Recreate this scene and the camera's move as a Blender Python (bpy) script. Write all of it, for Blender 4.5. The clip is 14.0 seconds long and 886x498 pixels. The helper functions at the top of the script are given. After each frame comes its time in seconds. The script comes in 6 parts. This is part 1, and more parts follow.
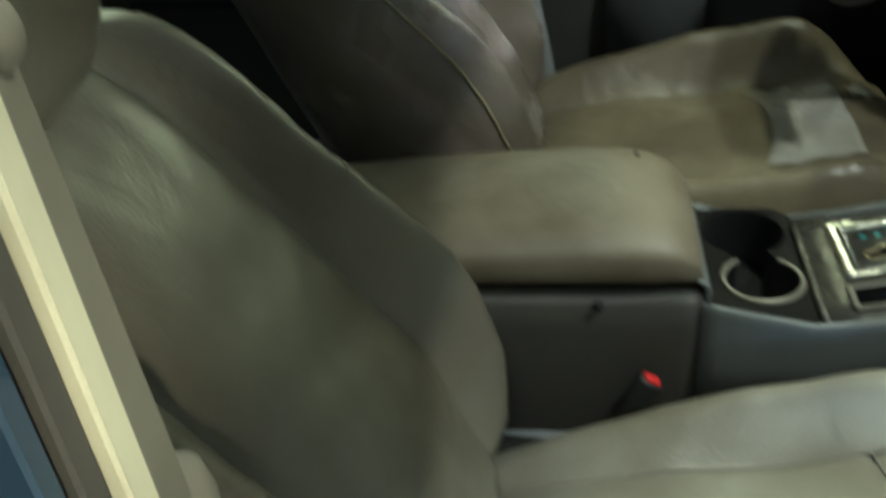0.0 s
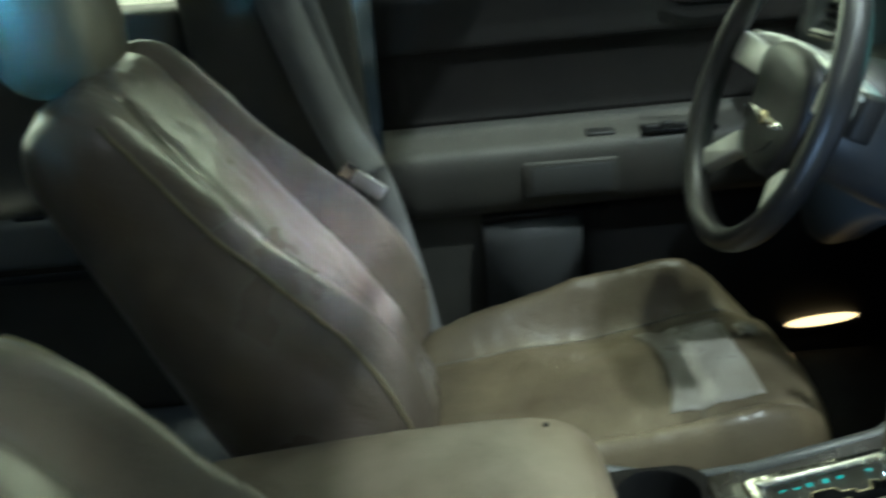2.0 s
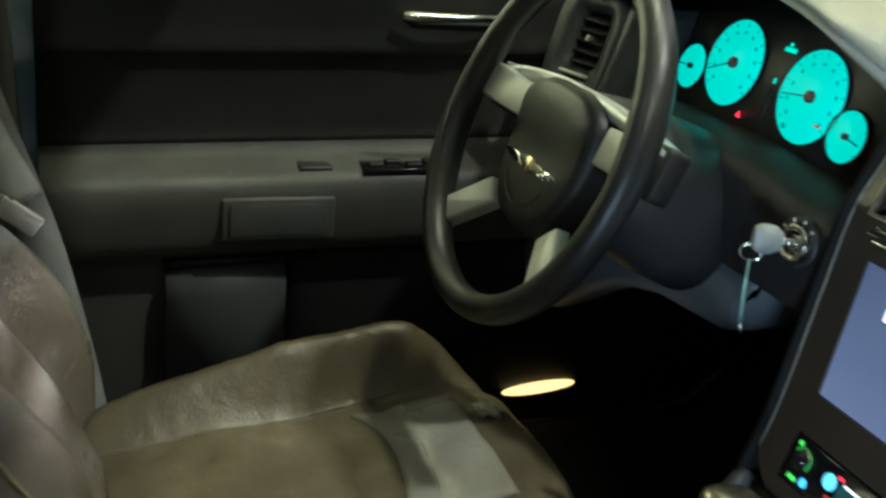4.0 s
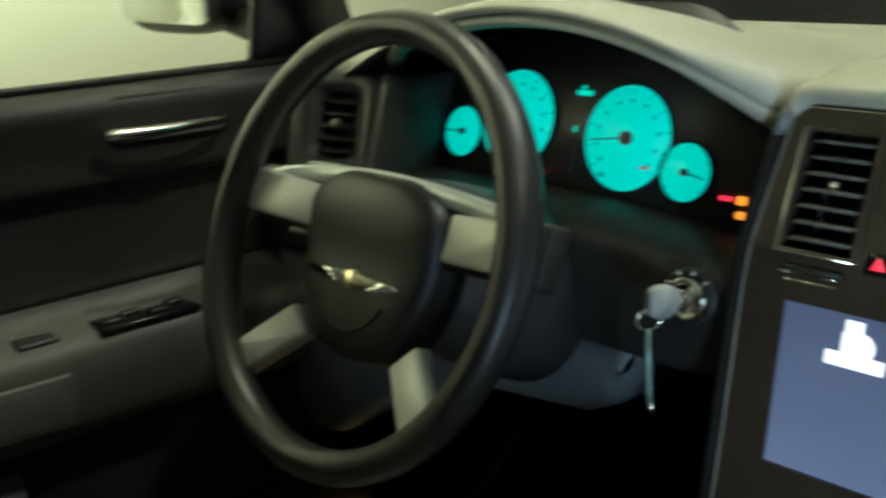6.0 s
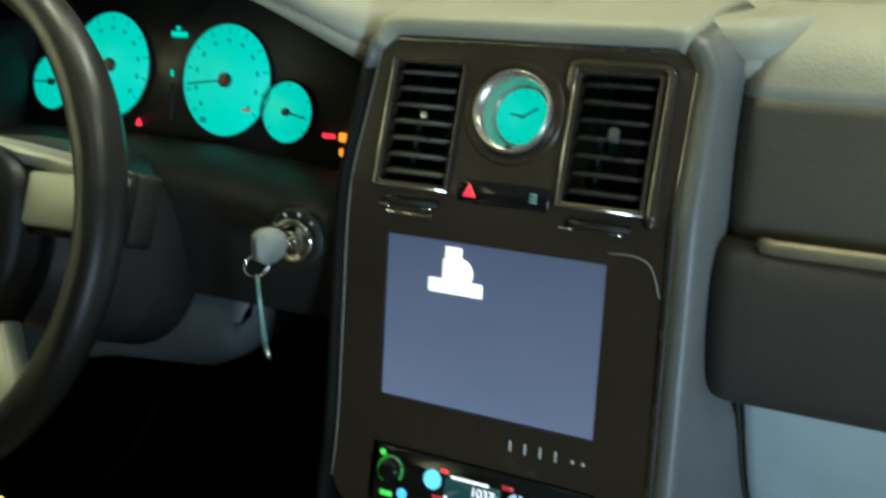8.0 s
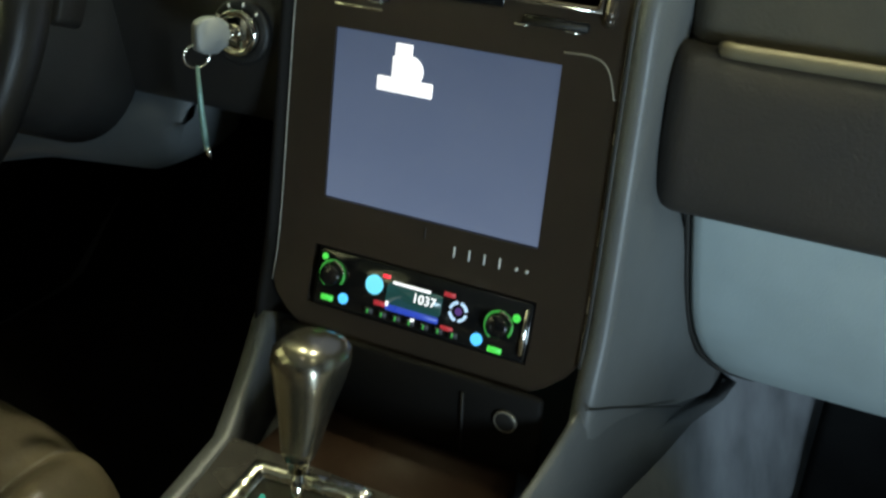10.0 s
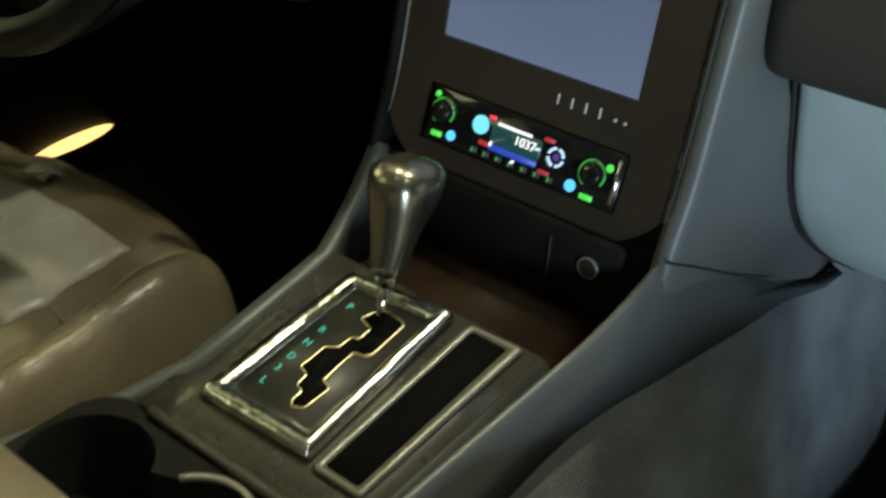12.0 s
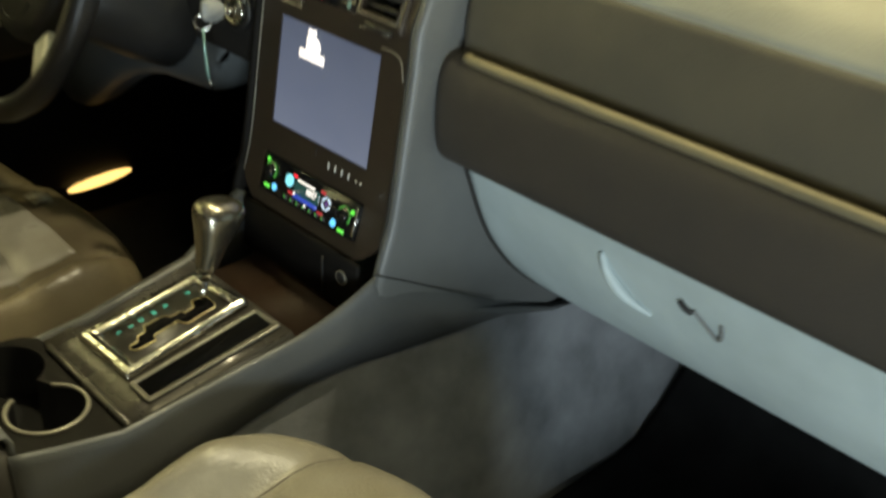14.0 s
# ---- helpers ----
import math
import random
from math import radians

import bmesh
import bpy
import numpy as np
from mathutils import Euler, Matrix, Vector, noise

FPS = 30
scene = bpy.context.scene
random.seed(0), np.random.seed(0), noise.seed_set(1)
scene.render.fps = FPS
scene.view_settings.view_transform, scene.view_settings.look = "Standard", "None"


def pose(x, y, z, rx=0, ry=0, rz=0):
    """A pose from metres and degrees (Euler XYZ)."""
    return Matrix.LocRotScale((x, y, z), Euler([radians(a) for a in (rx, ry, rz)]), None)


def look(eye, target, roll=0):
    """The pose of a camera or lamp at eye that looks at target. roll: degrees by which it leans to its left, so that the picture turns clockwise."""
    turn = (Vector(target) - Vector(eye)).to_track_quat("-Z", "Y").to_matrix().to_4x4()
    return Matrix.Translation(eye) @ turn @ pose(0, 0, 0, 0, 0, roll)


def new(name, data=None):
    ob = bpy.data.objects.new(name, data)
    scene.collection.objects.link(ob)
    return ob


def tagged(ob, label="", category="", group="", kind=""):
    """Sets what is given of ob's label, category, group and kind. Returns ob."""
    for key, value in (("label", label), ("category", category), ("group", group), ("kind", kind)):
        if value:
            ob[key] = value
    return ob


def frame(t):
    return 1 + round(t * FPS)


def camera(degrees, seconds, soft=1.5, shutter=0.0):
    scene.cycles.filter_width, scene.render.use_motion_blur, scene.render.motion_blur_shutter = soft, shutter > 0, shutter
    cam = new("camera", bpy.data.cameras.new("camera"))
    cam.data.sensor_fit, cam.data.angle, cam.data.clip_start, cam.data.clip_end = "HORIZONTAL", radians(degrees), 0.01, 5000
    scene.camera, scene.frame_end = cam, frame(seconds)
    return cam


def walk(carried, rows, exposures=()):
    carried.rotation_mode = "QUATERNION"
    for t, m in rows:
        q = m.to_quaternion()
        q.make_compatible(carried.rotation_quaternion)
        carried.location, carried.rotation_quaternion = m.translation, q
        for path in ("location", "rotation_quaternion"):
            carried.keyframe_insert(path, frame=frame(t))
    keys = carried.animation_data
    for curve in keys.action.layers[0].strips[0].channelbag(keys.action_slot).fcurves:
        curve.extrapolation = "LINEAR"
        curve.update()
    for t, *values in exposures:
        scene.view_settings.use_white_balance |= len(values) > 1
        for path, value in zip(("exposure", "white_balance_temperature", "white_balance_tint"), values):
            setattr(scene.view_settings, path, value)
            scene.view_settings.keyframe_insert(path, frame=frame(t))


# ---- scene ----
cam = camera(44.6, 14.0, soft=2.5, shutter=0.8)
PATH = [
    (0, (-0.591, -0.958, 0.983), (-0.795, 0.702, -0.113), -4.0),
    (0.5, (-0.585, -0.947, 0.985), (-0.933, 0.795, 0.066), -6.5),
    (1, (-0.58, -0.938, 0.995), (-0.948, 0.869, 0.221), -7.1),
    (1.5, (-0.576, -0.924, 1.009), (-0.797, 0.932, 0.296), -7.0),
    (2, (-0.623, -0.87, 1.016), (-0.566, 0.976, 0.251), -4.1),
    (2.5, (-0.638, -0.83, 1.017), (-0.333, 0.99, 0.245), -0.1),
    (2.7, (-0.657, -0.82, 1.017), (-0.238, 0.978, 0.248), 1.3),
    (4.8, (-0.653, -0.403, 0.898), (0.21, 1.298, 0.296), 5.4),
    (5, (-0.668, -0.371, 0.905), (0.3, 1.29, 0.354), 4.0),
    (5.5, (-0.695, -0.326, 0.9), (0.454, 1.211, 0.336), 0.6),
    (6, (-0.712, -0.311, 0.898), (0.588, 1.114, 0.368), -1.5),
    (6.5, (-0.705, -0.315, 0.914), (0.756, 0.929, 0.349), -3.0),
    (7, (-0.682, -0.32, 0.895), (0.888, 0.786, 0.337), -1.8),
    (7.5, (-0.665, -0.321, 0.893), (0.972, 0.678, 0.326), -1.5),
    (8, (-0.663, -0.328, 0.882), (0.997, 0.595, 0.256), -1.1),
    (8.5, (-0.654, -0.329, 0.868), (1.018, 0.526, 0.18), -0.4),
    (8.7, (-0.65, -0.332, 0.864), (1.008, 0.513, 0.132), -0.2),
    (10.8, (-0.648, -0.336, 0.829), (0.907, 0.489, -0.121), 3.4),
    (11, (-0.65, -0.338, 0.83), (0.88, 0.497, -0.151), 3.7),
    (11.5, (-0.657, -0.359, 0.822), (0.807, 0.524, -0.217), 4.0),
    (12, (-0.661, -0.405, 0.818), (0.7, 0.612, -0.238), 3.9),
    (12.5, (-0.66, -0.481, 0.84), (0.61, 0.658, -0.204), 2.4),
    (13, (-0.637, -0.585, 0.874), (0.607, 0.662, -0.073), 2.2),
    (13.5, (-0.639, -0.746, 0.929), (0.583, 0.455, -0.103), 4.3),
    (14, (-0.699, -0.907, 1.017), (0.52, 0.339, 0.036), 2.9),
]
walk(cam, [(t, look(eye, target, roll)) for t, eye, target, roll in PATH], [(0, 0.12, 5300, 10), (1.0, 0.18, 5250, 10), (2.0, 0.48, 5000, 12), (2.7, 0.52, 4950, 17), (4.8, -0.15, 6050, 10), (6.4, -0.16, 5750, 10), (7.5, -0.12, 6000, 9), (8.7, -0.12, 6050, 9), (10.8, -0.22, 6600, 10), (12.3, -0.15, 6560, 11), (13, -0.12, 6550, 11), (14, 0.03, 7650, 14)])

# ---------------------------------------------------------------- light
world = bpy.data.worlds.new("night")
scene.world = world
world.use_nodes = True
world.node_tree.nodes["Background"].inputs[0].default_value = (0.55, 0.65, 0.75, 1)
world.node_tree.nodes["Background"].inputs[1].default_value = 0.02


def area_lamp(name, eye, target, size, watts, colour):
    data = bpy.data.lights.new(name, "AREA")
    data.shape, data.size, data.energy, data.color = "DISK", size, watts, colour
    ob = new(name, data)
    ob.matrix_world = look(eye, target)
    return ob


# Unseen overhead lamps, placed to suit how dash, seats and pillar are lit.
area_lamp("overhead_lamp", (0.5, 0.76, 3.6), (0.1, 0.3, 0.6), 0.18, 39, (0.97, 0.97, 0.60))
area_lamp("overhead_lamp", (1.05, -0.75, 3.6), (-0.2, 0.0, 0.5), 0.14, 56, (0.97, 0.98, 0.74))
area_lamp("overhead_lamp", (-0.7, -2.1, 3.0), (-0.7, -0.7, 0.7), 0.5, 15, (0.97, 0.97, 0.62))
# Narrow beam added to brighten the doorway pillar; no such lamp is seen.
pillar_beam = area_lamp("pillar_fill", (0.6, -2.9, 1.3), (-0.76, -0.77, 0.74), 0.12, 0.17, (1.0, 0.93, 0.62))
pillar_beam.data.spread = math.radians(9)
# Added strip that brightens the outside wall; it faces away from the car.
wash = area_lamp("wall_fill", (-2.0, 1.9, 2.3), (-2.0, 3.4, 2.1), 11.0, 540, (1.0, 0.99, 0.62))
wash.data.shape, wash.data.size_y = "RECTANGLE", 0.3
# Cool fill added low on the open side for glove box and carpet.
area_lamp("fill_lamp", (-2.3, -3.0, 0.25), (0.1, -0.3, 0.30), 0.9, 118, (0.62, 0.84, 1.0))
# Narrow teal beam added to tint the driver headrest; its source is unseen.
headrest_beam = area_lamp("headrest_fill", (-1.6, -3.5, 1.0), (-1.0, 0.24, 1.0), 0.3, 0.45, (0.24, 0.72, 0.95))
headrest_beam.data.spread = math.radians(11)
# Narrow beam added ahead to put a light wedge on the driver seat.
ahead = area_lamp("fill_lamp", (3.4, 0.5, 3.25), (-0.71, 0.43, 0.45), 0.25, 1.0, (0.96, 0.96, 0.97))
ahead.data.spread = math.radians(6)
# Weak fill from overhead, added to lift the cabin.
area_lamp("cabin_fill", (-0.52, 0.0, 1.118), (-0.54, 0, 0.3), 0.10, 0.03, (1.0, 0.94, 0.78))

# the passenger seat sits a little further back
PASS_DX, PASS_DZ, PASS_LEAN = -0.032, 0.0, -1.5

# ---------------------------------------------------------------- materials


def material(name, colour, rough=0.5, metal=0.0, grain=0.0, grain_scale=400.0, stain=0.12, stain_scale=9.0, bump=0.15, coat=0.0,
             emit=None, power=0.0, tint=None, fold=0.0):
    """A surface with fine grain in its relief and larger, soft stains in its colour and gloss."""
    mat = bpy.data.materials.new(name)
    mat.use_nodes = True
    nt = mat.node_tree
    bsdf = nt.nodes["Principled BSDF"]
    bsdf.inputs["Metallic"].default_value = metal
    bsdf.inputs["Coat Weight"].default_value = coat
    where = nt.nodes.new("ShaderNodeTexCoord")
    big = nt.nodes.new("ShaderNodeTexNoise")
    big.inputs["Scale"].default_value, big.inputs["Detail"].default_value = stain_scale, 5
    nt.links.new(where.outputs["Object"], big.inputs["Vector"])
    mix = nt.nodes.new("ShaderNodeMix")
    mix.data_type = "RGBA"
    dark = tint or tuple(c * (1 - stain) for c in colour)
    mix.inputs[6].default_value, mix.inputs[7].default_value = (*[min(1, c * (1 + stain)) for c in colour], 1), (*dark, 1)
    ramp = nt.nodes.new("ShaderNodeMapRange")
    ramp.inputs[1].default_value, ramp.inputs[2].default_value = 0.3, 0.7
    nt.links.new(big.outputs["Fac"], ramp.inputs[0])
    nt.links.new(ramp.outputs[0], mix.inputs[0])
    nt.links.new(mix.outputs[2], bsdf.inputs["Base Color"])
    gloss = nt.nodes.new("ShaderNodeMapRange")
    gloss.inputs[1].default_value, gloss.inputs[2].default_value = 0.3, 0.7
    gloss.inputs[3].default_value, gloss.inputs[4].default_value = max(0.02, rough - 0.06), min(1, rough + 0.06)
    nt.links.new(big.outputs["Fac"], gloss.inputs[0])
    nt.links.new(gloss.outputs[0], bsdf.inputs["Roughness"])
    if grain:
        fine = nt.nodes.new("ShaderNodeTexNoise")
        fine.inputs["Scale"].default_value, fine.inputs["Detail"].default_value = grain_scale, 3
        nt.links.new(where.outputs["Object"], fine.inputs["Vector"])
        bumps = nt.nodes.new("ShaderNodeBump")
        bumps.inputs["Strength"].default_value, bumps.inputs["Distance"].default_value = bump, grain
        nt.links.new(fine.outputs["Fac"], bumps.inputs["Height"])
        nt.links.new(bumps.outputs[0], bsdf.inputs["Normal"])
        if fold:
            soft = nt.nodes.new("ShaderNodeTexNoise")
            soft.inputs["Scale"].default_value, soft.inputs["Detail"].default_value, soft.inputs["Distortion"].default_value = 13, 4, 1.6
            nt.links.new(where.outputs["Object"], soft.inputs["Vector"])
            creases = nt.nodes.new("ShaderNodeBump")
            creases.inputs["Strength"].default_value, creases.inputs["Distance"].default_value = 0.5, fold
            nt.links.new(soft.outputs["Fac"], creases.inputs["Height"])
            nt.links.new(creases.outputs[0], bumps.inputs["Normal"])
    if emit:
        bsdf.inputs["Emission Color"].default_value = (*emit, 1)
        bsdf.inputs["Emission Strength"].default_value = power
    return mat


LEATHER = material("taupe_leather", (0.168, 0.155, 0.117), 0.36, grain=0.0015, grain_scale=320, stain=0.16, stain_scale=6, bump=0.25, tint=(0.135, 0.112, 0.076), fold=0.003)
LEATHER_INSERT = material("taupe_leather_insert", (0.195, 0.181, 0.145), 0.35, grain=0.0015, grain_scale=320, stain=0.22, stain_scale=7, bump=0.3, tint=(0.155, 0.135, 0.095), fold=0.003)
LEATHER_WORN = material("worn_brown_leather", (0.150, 0.127, 0.098), 0.30, grain=0.0015, grain_scale=320, stain=0.2, stain_scale=5, bump=0.25, tint=(0.105, 0.080, 0.056), fold=0.006)
LEATHER_SEAT = material("creased_brown_leather", (0.140, 0.114, 0.070), 0.34, grain=0.0016, grain_scale=280, stain=0.25, stain_scale=8, bump=0.3, tint=(0.092, 0.071, 0.042), fold=0.003)
# Pale leather for the light patch on the cushion and the torn flap.
LEATHER_PALE = material("pale_leather", (0.36, 0.345, 0.30), 0.30, grain=0.0015, grain_scale=320, stain=0.12, stain_scale=14, bump=0.25, tint=(0.29, 0.265, 0.21))
PIPING = material("seam_thread", (0.26, 0.22, 0.12), 0.6)
VINYL = material("armrest_vinyl", (0.188, 0.158, 0.113), 0.5, grain=0.0012, grain_scale=350, stain=0.2, stain_scale=11, bump=0.25, tint=(0.140, 0.108, 0.064), fold=0.003)
SLATE = material("dark_slate_plastic", (0.021, 0.0195, 0.018), 0.58, grain=0.001, grain_scale=500, bump=0.3)
COVER = material("black_airbag_cover", (0.013, 0.012, 0.0115), 0.45, grain=0.001, grain_scale=500, bump=0.3)
# Shaded tone of the stack surround; its lit top takes the tan.
SHADED_SURROUND = material("shaded_surround_grey", (0.108, 0.112, 0.110), 0.46, grain=0.001, grain_scale=450, bump=0.25)
CHARCOAL = material("charcoal_plastic", (0.06, 0.061, 0.058), 0.5, grain=0.001, grain_scale=450, bump=0.25)
BOX_GREY = material("dull_dark_grey_plastic", (0.052, 0.047, 0.040), 0.6, grain=0.001, grain_scale=450, bump=0.25)
DECK = material("satin_dark_panel", (0.088, 0.081, 0.069), 0.29, metal=0.5, stain=0.2, stain_scale=25)
INSERT = material("black_door_vinyl", (0.018, 0.0165, 0.015), 0.7, grain=0.0012, grain_scale=400, bump=0.3)
INSERT.node_tree.nodes["Principled BSDF"].inputs["Specular IOR Level"].default_value = 0.2
# Shaded stretch of the dash pad below the tan roll.
SHADED_PAD = material("shaded_dash_panel", (0.075, 0.065, 0.045), 0.6, grain=0.0014, grain_scale=380, bump=0.3)
POCKET = material("map_pocket_plastic", (0.066, 0.068, 0.068), 0.55, grain=0.001, grain_scale=450, bump=0.25)
REAR_DOOR = material("brown_grey_door_vinyl", (0.075, 0.068, 0.056), 0.6, grain=0.001, grain_scale=450, bump=0.25)
DOOR_GREY = material("olive_grey_door_plastic", (0.060, 0.058, 0.049), 0.6, grain=0.001, grain_scale=450, bump=0.25)
LINING = material("semi_gloss_black_lining", (0.010, 0.010, 0.010), 0.22)
GRAPHITE = material("graphite_bezel", (0.044, 0.033, 0.024), 0.36, metal=0.4, grain=0.0003, grain_scale=900, bump=0.06, coat=0.15)
GLOSS_FRAME = material("gloss_graphite_frame", (0.060, 0.046, 0.033), 0.22, metal=0.4, coat=1.0)
GLOSS_FRAME.node_tree.nodes["Principled BSDF"].inputs["Coat Roughness"].default_value = 0.12
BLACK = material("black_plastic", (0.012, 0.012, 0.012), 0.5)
GLOSS_BLACK = material("gloss_black_plastic", (0.008, 0.008, 0.008), 0.12)
GREY = material("grey_plastic", (0.15, 0.155, 0.152), 0.5, grain=0.001, grain_scale=450, bump=0.25)
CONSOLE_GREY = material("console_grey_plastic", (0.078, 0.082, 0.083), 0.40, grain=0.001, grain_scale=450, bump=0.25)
POD = material("dark_grey_pod_plastic", (0.032, 0.034, 0.036), 0.40, grain=0.001, grain_scale=450, bump=0.25)
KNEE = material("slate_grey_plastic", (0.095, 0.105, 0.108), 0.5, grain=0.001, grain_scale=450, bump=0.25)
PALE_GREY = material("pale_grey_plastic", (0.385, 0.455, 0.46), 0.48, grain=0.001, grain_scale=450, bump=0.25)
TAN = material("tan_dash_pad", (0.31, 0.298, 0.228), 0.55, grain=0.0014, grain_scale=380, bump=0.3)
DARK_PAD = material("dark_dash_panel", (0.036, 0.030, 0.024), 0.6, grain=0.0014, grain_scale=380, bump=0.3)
SILVER = material("satin_silver_paint", (0.52, 0.515, 0.46), 0.40, metal=0.15)
CHROME = material("chrome", (0.75, 0.73, 0.68), 0.1, metal=1.0, stain=0.04)
RIM_METAL = material("dark_satin_metal", (0.62, 0.59, 0.52), 0.25, metal=1.0, stain=0.15, stain_scale=30)
DISH = material("satin_silver_dish", (0.52, 0.49, 0.42), 0.26, metal=0.75, stain=0.1, stain_scale=60)
RUBBER = material("wheel_rim_leather", (0.020, 0.019, 0.018), 0.38, grain=0.001, grain_scale=600, bump=0.2)
CARPET = material("grey_carpet", (0.25, 0.26, 0.275), 0.95, grain=0.004, grain_scale=900, stain=0.3, stain_scale=14, bump=0.9)
# Near-black for the footwells: shade put into a colour.
SHADE_PILE = material("footwell_shade_black", (0.012, 0.012, 0.012), 0.95, grain=0.003, grain_scale=900, stain=0.3, stain_scale=14, bump=0.8)
SHADE_PILE.node_tree.nodes["Principled BSDF"].inputs["Specular IOR Level"].default_value = 0.1
BIN = material("brown_bin_mat", (0.034, 0.017, 0.010), 0.6, grain=0.001)
DIAL = material("teal_dial", (0.02, 0.3, 0.25), 0.5, emit=(0.012, 0.55, 0.405), power=1.12)
SCREEN = material("lit_screen", (0.02, 0.02, 0.03), 0.6, emit=(0.089, 0.120, 0.194), power=1.0)


def uneven_backlight(mat, colour):
    """The screen's glow is a little uneven, paler towards its lower edge."""
    nt = mat.node_tree
    bsdf = nt.nodes["Principled BSDF"]
    where = nt.nodes.new("ShaderNodeTexCoord")
    split = nt.nodes.new("ShaderNodeSeparateXYZ")
    nt.links.new(where.outputs["Generated"], split.inputs[0])
    cloud = nt.nodes.new("ShaderNodeTexNoise")
    cloud.inputs["Scale"].default_value = 2.2
    nt.links.new(where.outputs["Generated"], cloud.inputs["Vector"])
    add = nt.nodes.new("ShaderNodeMath")
    add.operation = "MULTIPLY_ADD"
    add.inputs[1].default_value = 0.9
    nt.links.new(cloud.outputs["Fac"], add.inputs[0])
    nt.links.new(split.outputs["Z"], add.inputs[2])
    mix = nt.nodes.new("ShaderNodeMix")
    mix.data_type = "RGBA"
    mix.inputs[6].default_value = (colour[0] * 1.15, colour[1] * 1.12, colour[2] * 1.06, 1)
    mix.inputs[7].default_value = (colour[0] * 0.84, colour[1] * 0.88, colour[2] * 0.92, 1)
    ramp = nt.nodes.new("ShaderNodeMapRange")
    ramp.inputs[1].default_value, ramp.inputs[2].default_value = 0.2, 1.6
    nt.links.new(add.outputs[0], ramp.inputs[0])
    nt.links.new(ramp.outputs[0], mix.inputs[0])
    nt.links.new(mix.outputs[2], bsdf.inputs["Emission Color"])


uneven_backlight(SCREEN, (0.089, 0.120, 0.194))
WHITE_GLOW = material("white_light", (0.5, 0.5, 0.5), 0.4, emit=(1, 1, 1), power=1.3)
RED_GLOW = material("red_light", (0.3, 0.01, 0.01), 0.4, emit=(1.0, 0.03, 0.06), power=1.6)
AMBER_GLOW = material("amber_light", (0.3, 0.1, 0.01), 0.4, emit=(1.0, 0.32, 0.02), power=1.5)
TEAL_GLOW = material("teal_light", (0.0, 0.2, 0.15), 0.4, emit=(0.0, 0.65, 0.42), power=1.0)
GREEN_GLOW = material("green_light", (0.0, 0.2, 0.05), 0.4, emit=(0.1, 0.8, 0.08), power=1.0)
BLUE_GLOW = material("blue_light", (0.0, 0.1, 0.2), 0.4, emit=(0.1, 0.55, 1.0), power=1.5)
WARM_GLOW = material("warm_courtesy_light", (0.4, 0.3, 0.1), 0.4, emit=(1.0, 0.66, 0.22), power=1.9)
NEEDLE = material("dark_needle", (0.02, 0.02, 0.02), 0.5)
BELT = material("grey_seat_belt_webbing", (0.15, 0.15, 0.145), 0.8, grain=0.001, grain_scale=900)
STRIP_BROWN = material("brown_pillar_strip", (0.085, 0.075, 0.058), 0.5, grain=0.001, grain_scale=450)
TAN_TRIM = material("tan_pillar_trim", (0.215, 0.190, 0.135), 0.55, grain=0.001, grain_scale=450)
CREAM = material("cream_pillar_seal", (0.78, 0.70, 0.46), 0.6)
PAINT = material("dark_car_paint", (0.03, 0.055, 0.085), 0.2, coat=0.5)
CONCRETE = material("concrete", (0.55, 0.53, 0.46), 0.85, grain=0.01, grain_scale=60, stain=0.15, stain_scale=1.5)
HEADLINER = material("headliner_cloth", (0.4, 0.37, 0.3), 0.95, grain=0.002, grain_scale=700)

DIAL_DARK = material("dark_dial_print", (0.0, 0.12, 0.10), 0.5, emit=(0.0, 0.28, 0.22), power=1.0)
PALE_TEAL = material("faint_pale_light", (0.05, 0.10, 0.10), 0.4, emit=(0.08, 0.20, 0.18), power=1.0)
TEAL_DIM = material("dim_teal_light", (0.02, 0.12, 0.10), 0.4, emit=(0.03, 0.42, 0.30), power=1.0)
GREEN_DIM = material("dim_green_light", (0.0, 0.08, 0.02), 0.4, emit=(0.04, 0.30, 0.04), power=1.0)
RED_DIM = material("dim_red_light", (0.1, 0.0, 0.0), 0.4, emit=(0.42, 0.03, 0.04), power=1.0)
CYAN_GLOW = material("cyan_light", (0.0, 0.1, 0.2), 0.4, emit=(0.20, 0.80, 0.95), power=1.2)
ICE_GLOW = material("ice_light", (0.1, 0.1, 0.2), 0.4, emit=(0.55, 0.80, 1.0), power=1.1)
VIOLET_DIM = material("dim_violet_light", (0.02, 0.0, 0.05), 0.4, emit=(0.10, 0.05, 0.20), power=1.0)
DISPLAY = material("dark_display", (0.0, 0.01, 0.01), 0.2, emit=(0.015, 0.06, 0.055), power=1.0)
BLUE_BAND = material("blue_display_band", (0.0, 0.01, 0.1), 0.3, emit=(0.03, 0.07, 0.50), power=1.0)
PALE_MARK = material("pale_print", (0.6, 0.6, 0.57), 0.5)
HUB = material("needle_hub", (0.10, 0.03, 0.02), 0.4)
SEAM_DARK = material("dark_seam", (0.17, 0.15, 0.12), 0.7)
BRIGHT = material("worn_chrome", (0.82, 0.79, 0.70), 0.17, metal=1.0, grain=0.006, grain_scale=45, stain=0.15, stain_scale=40, bump=0.35)
STRIP = material("satin_champagne_trim", (0.20, 0.17, 0.105), 0.5, metal=0.3)
GOLD = material("gilt_metal", (0.82, 0.70, 0.42), 0.28, metal=1.0, stain=0.05)
BROW = material("satin_grey_brow", (0.55, 0.56, 0.53), 0.30, metal=0.3)
KEY_GREY = material("grey_key_plastic", (0.24, 0.25, 0.24), 0.45)
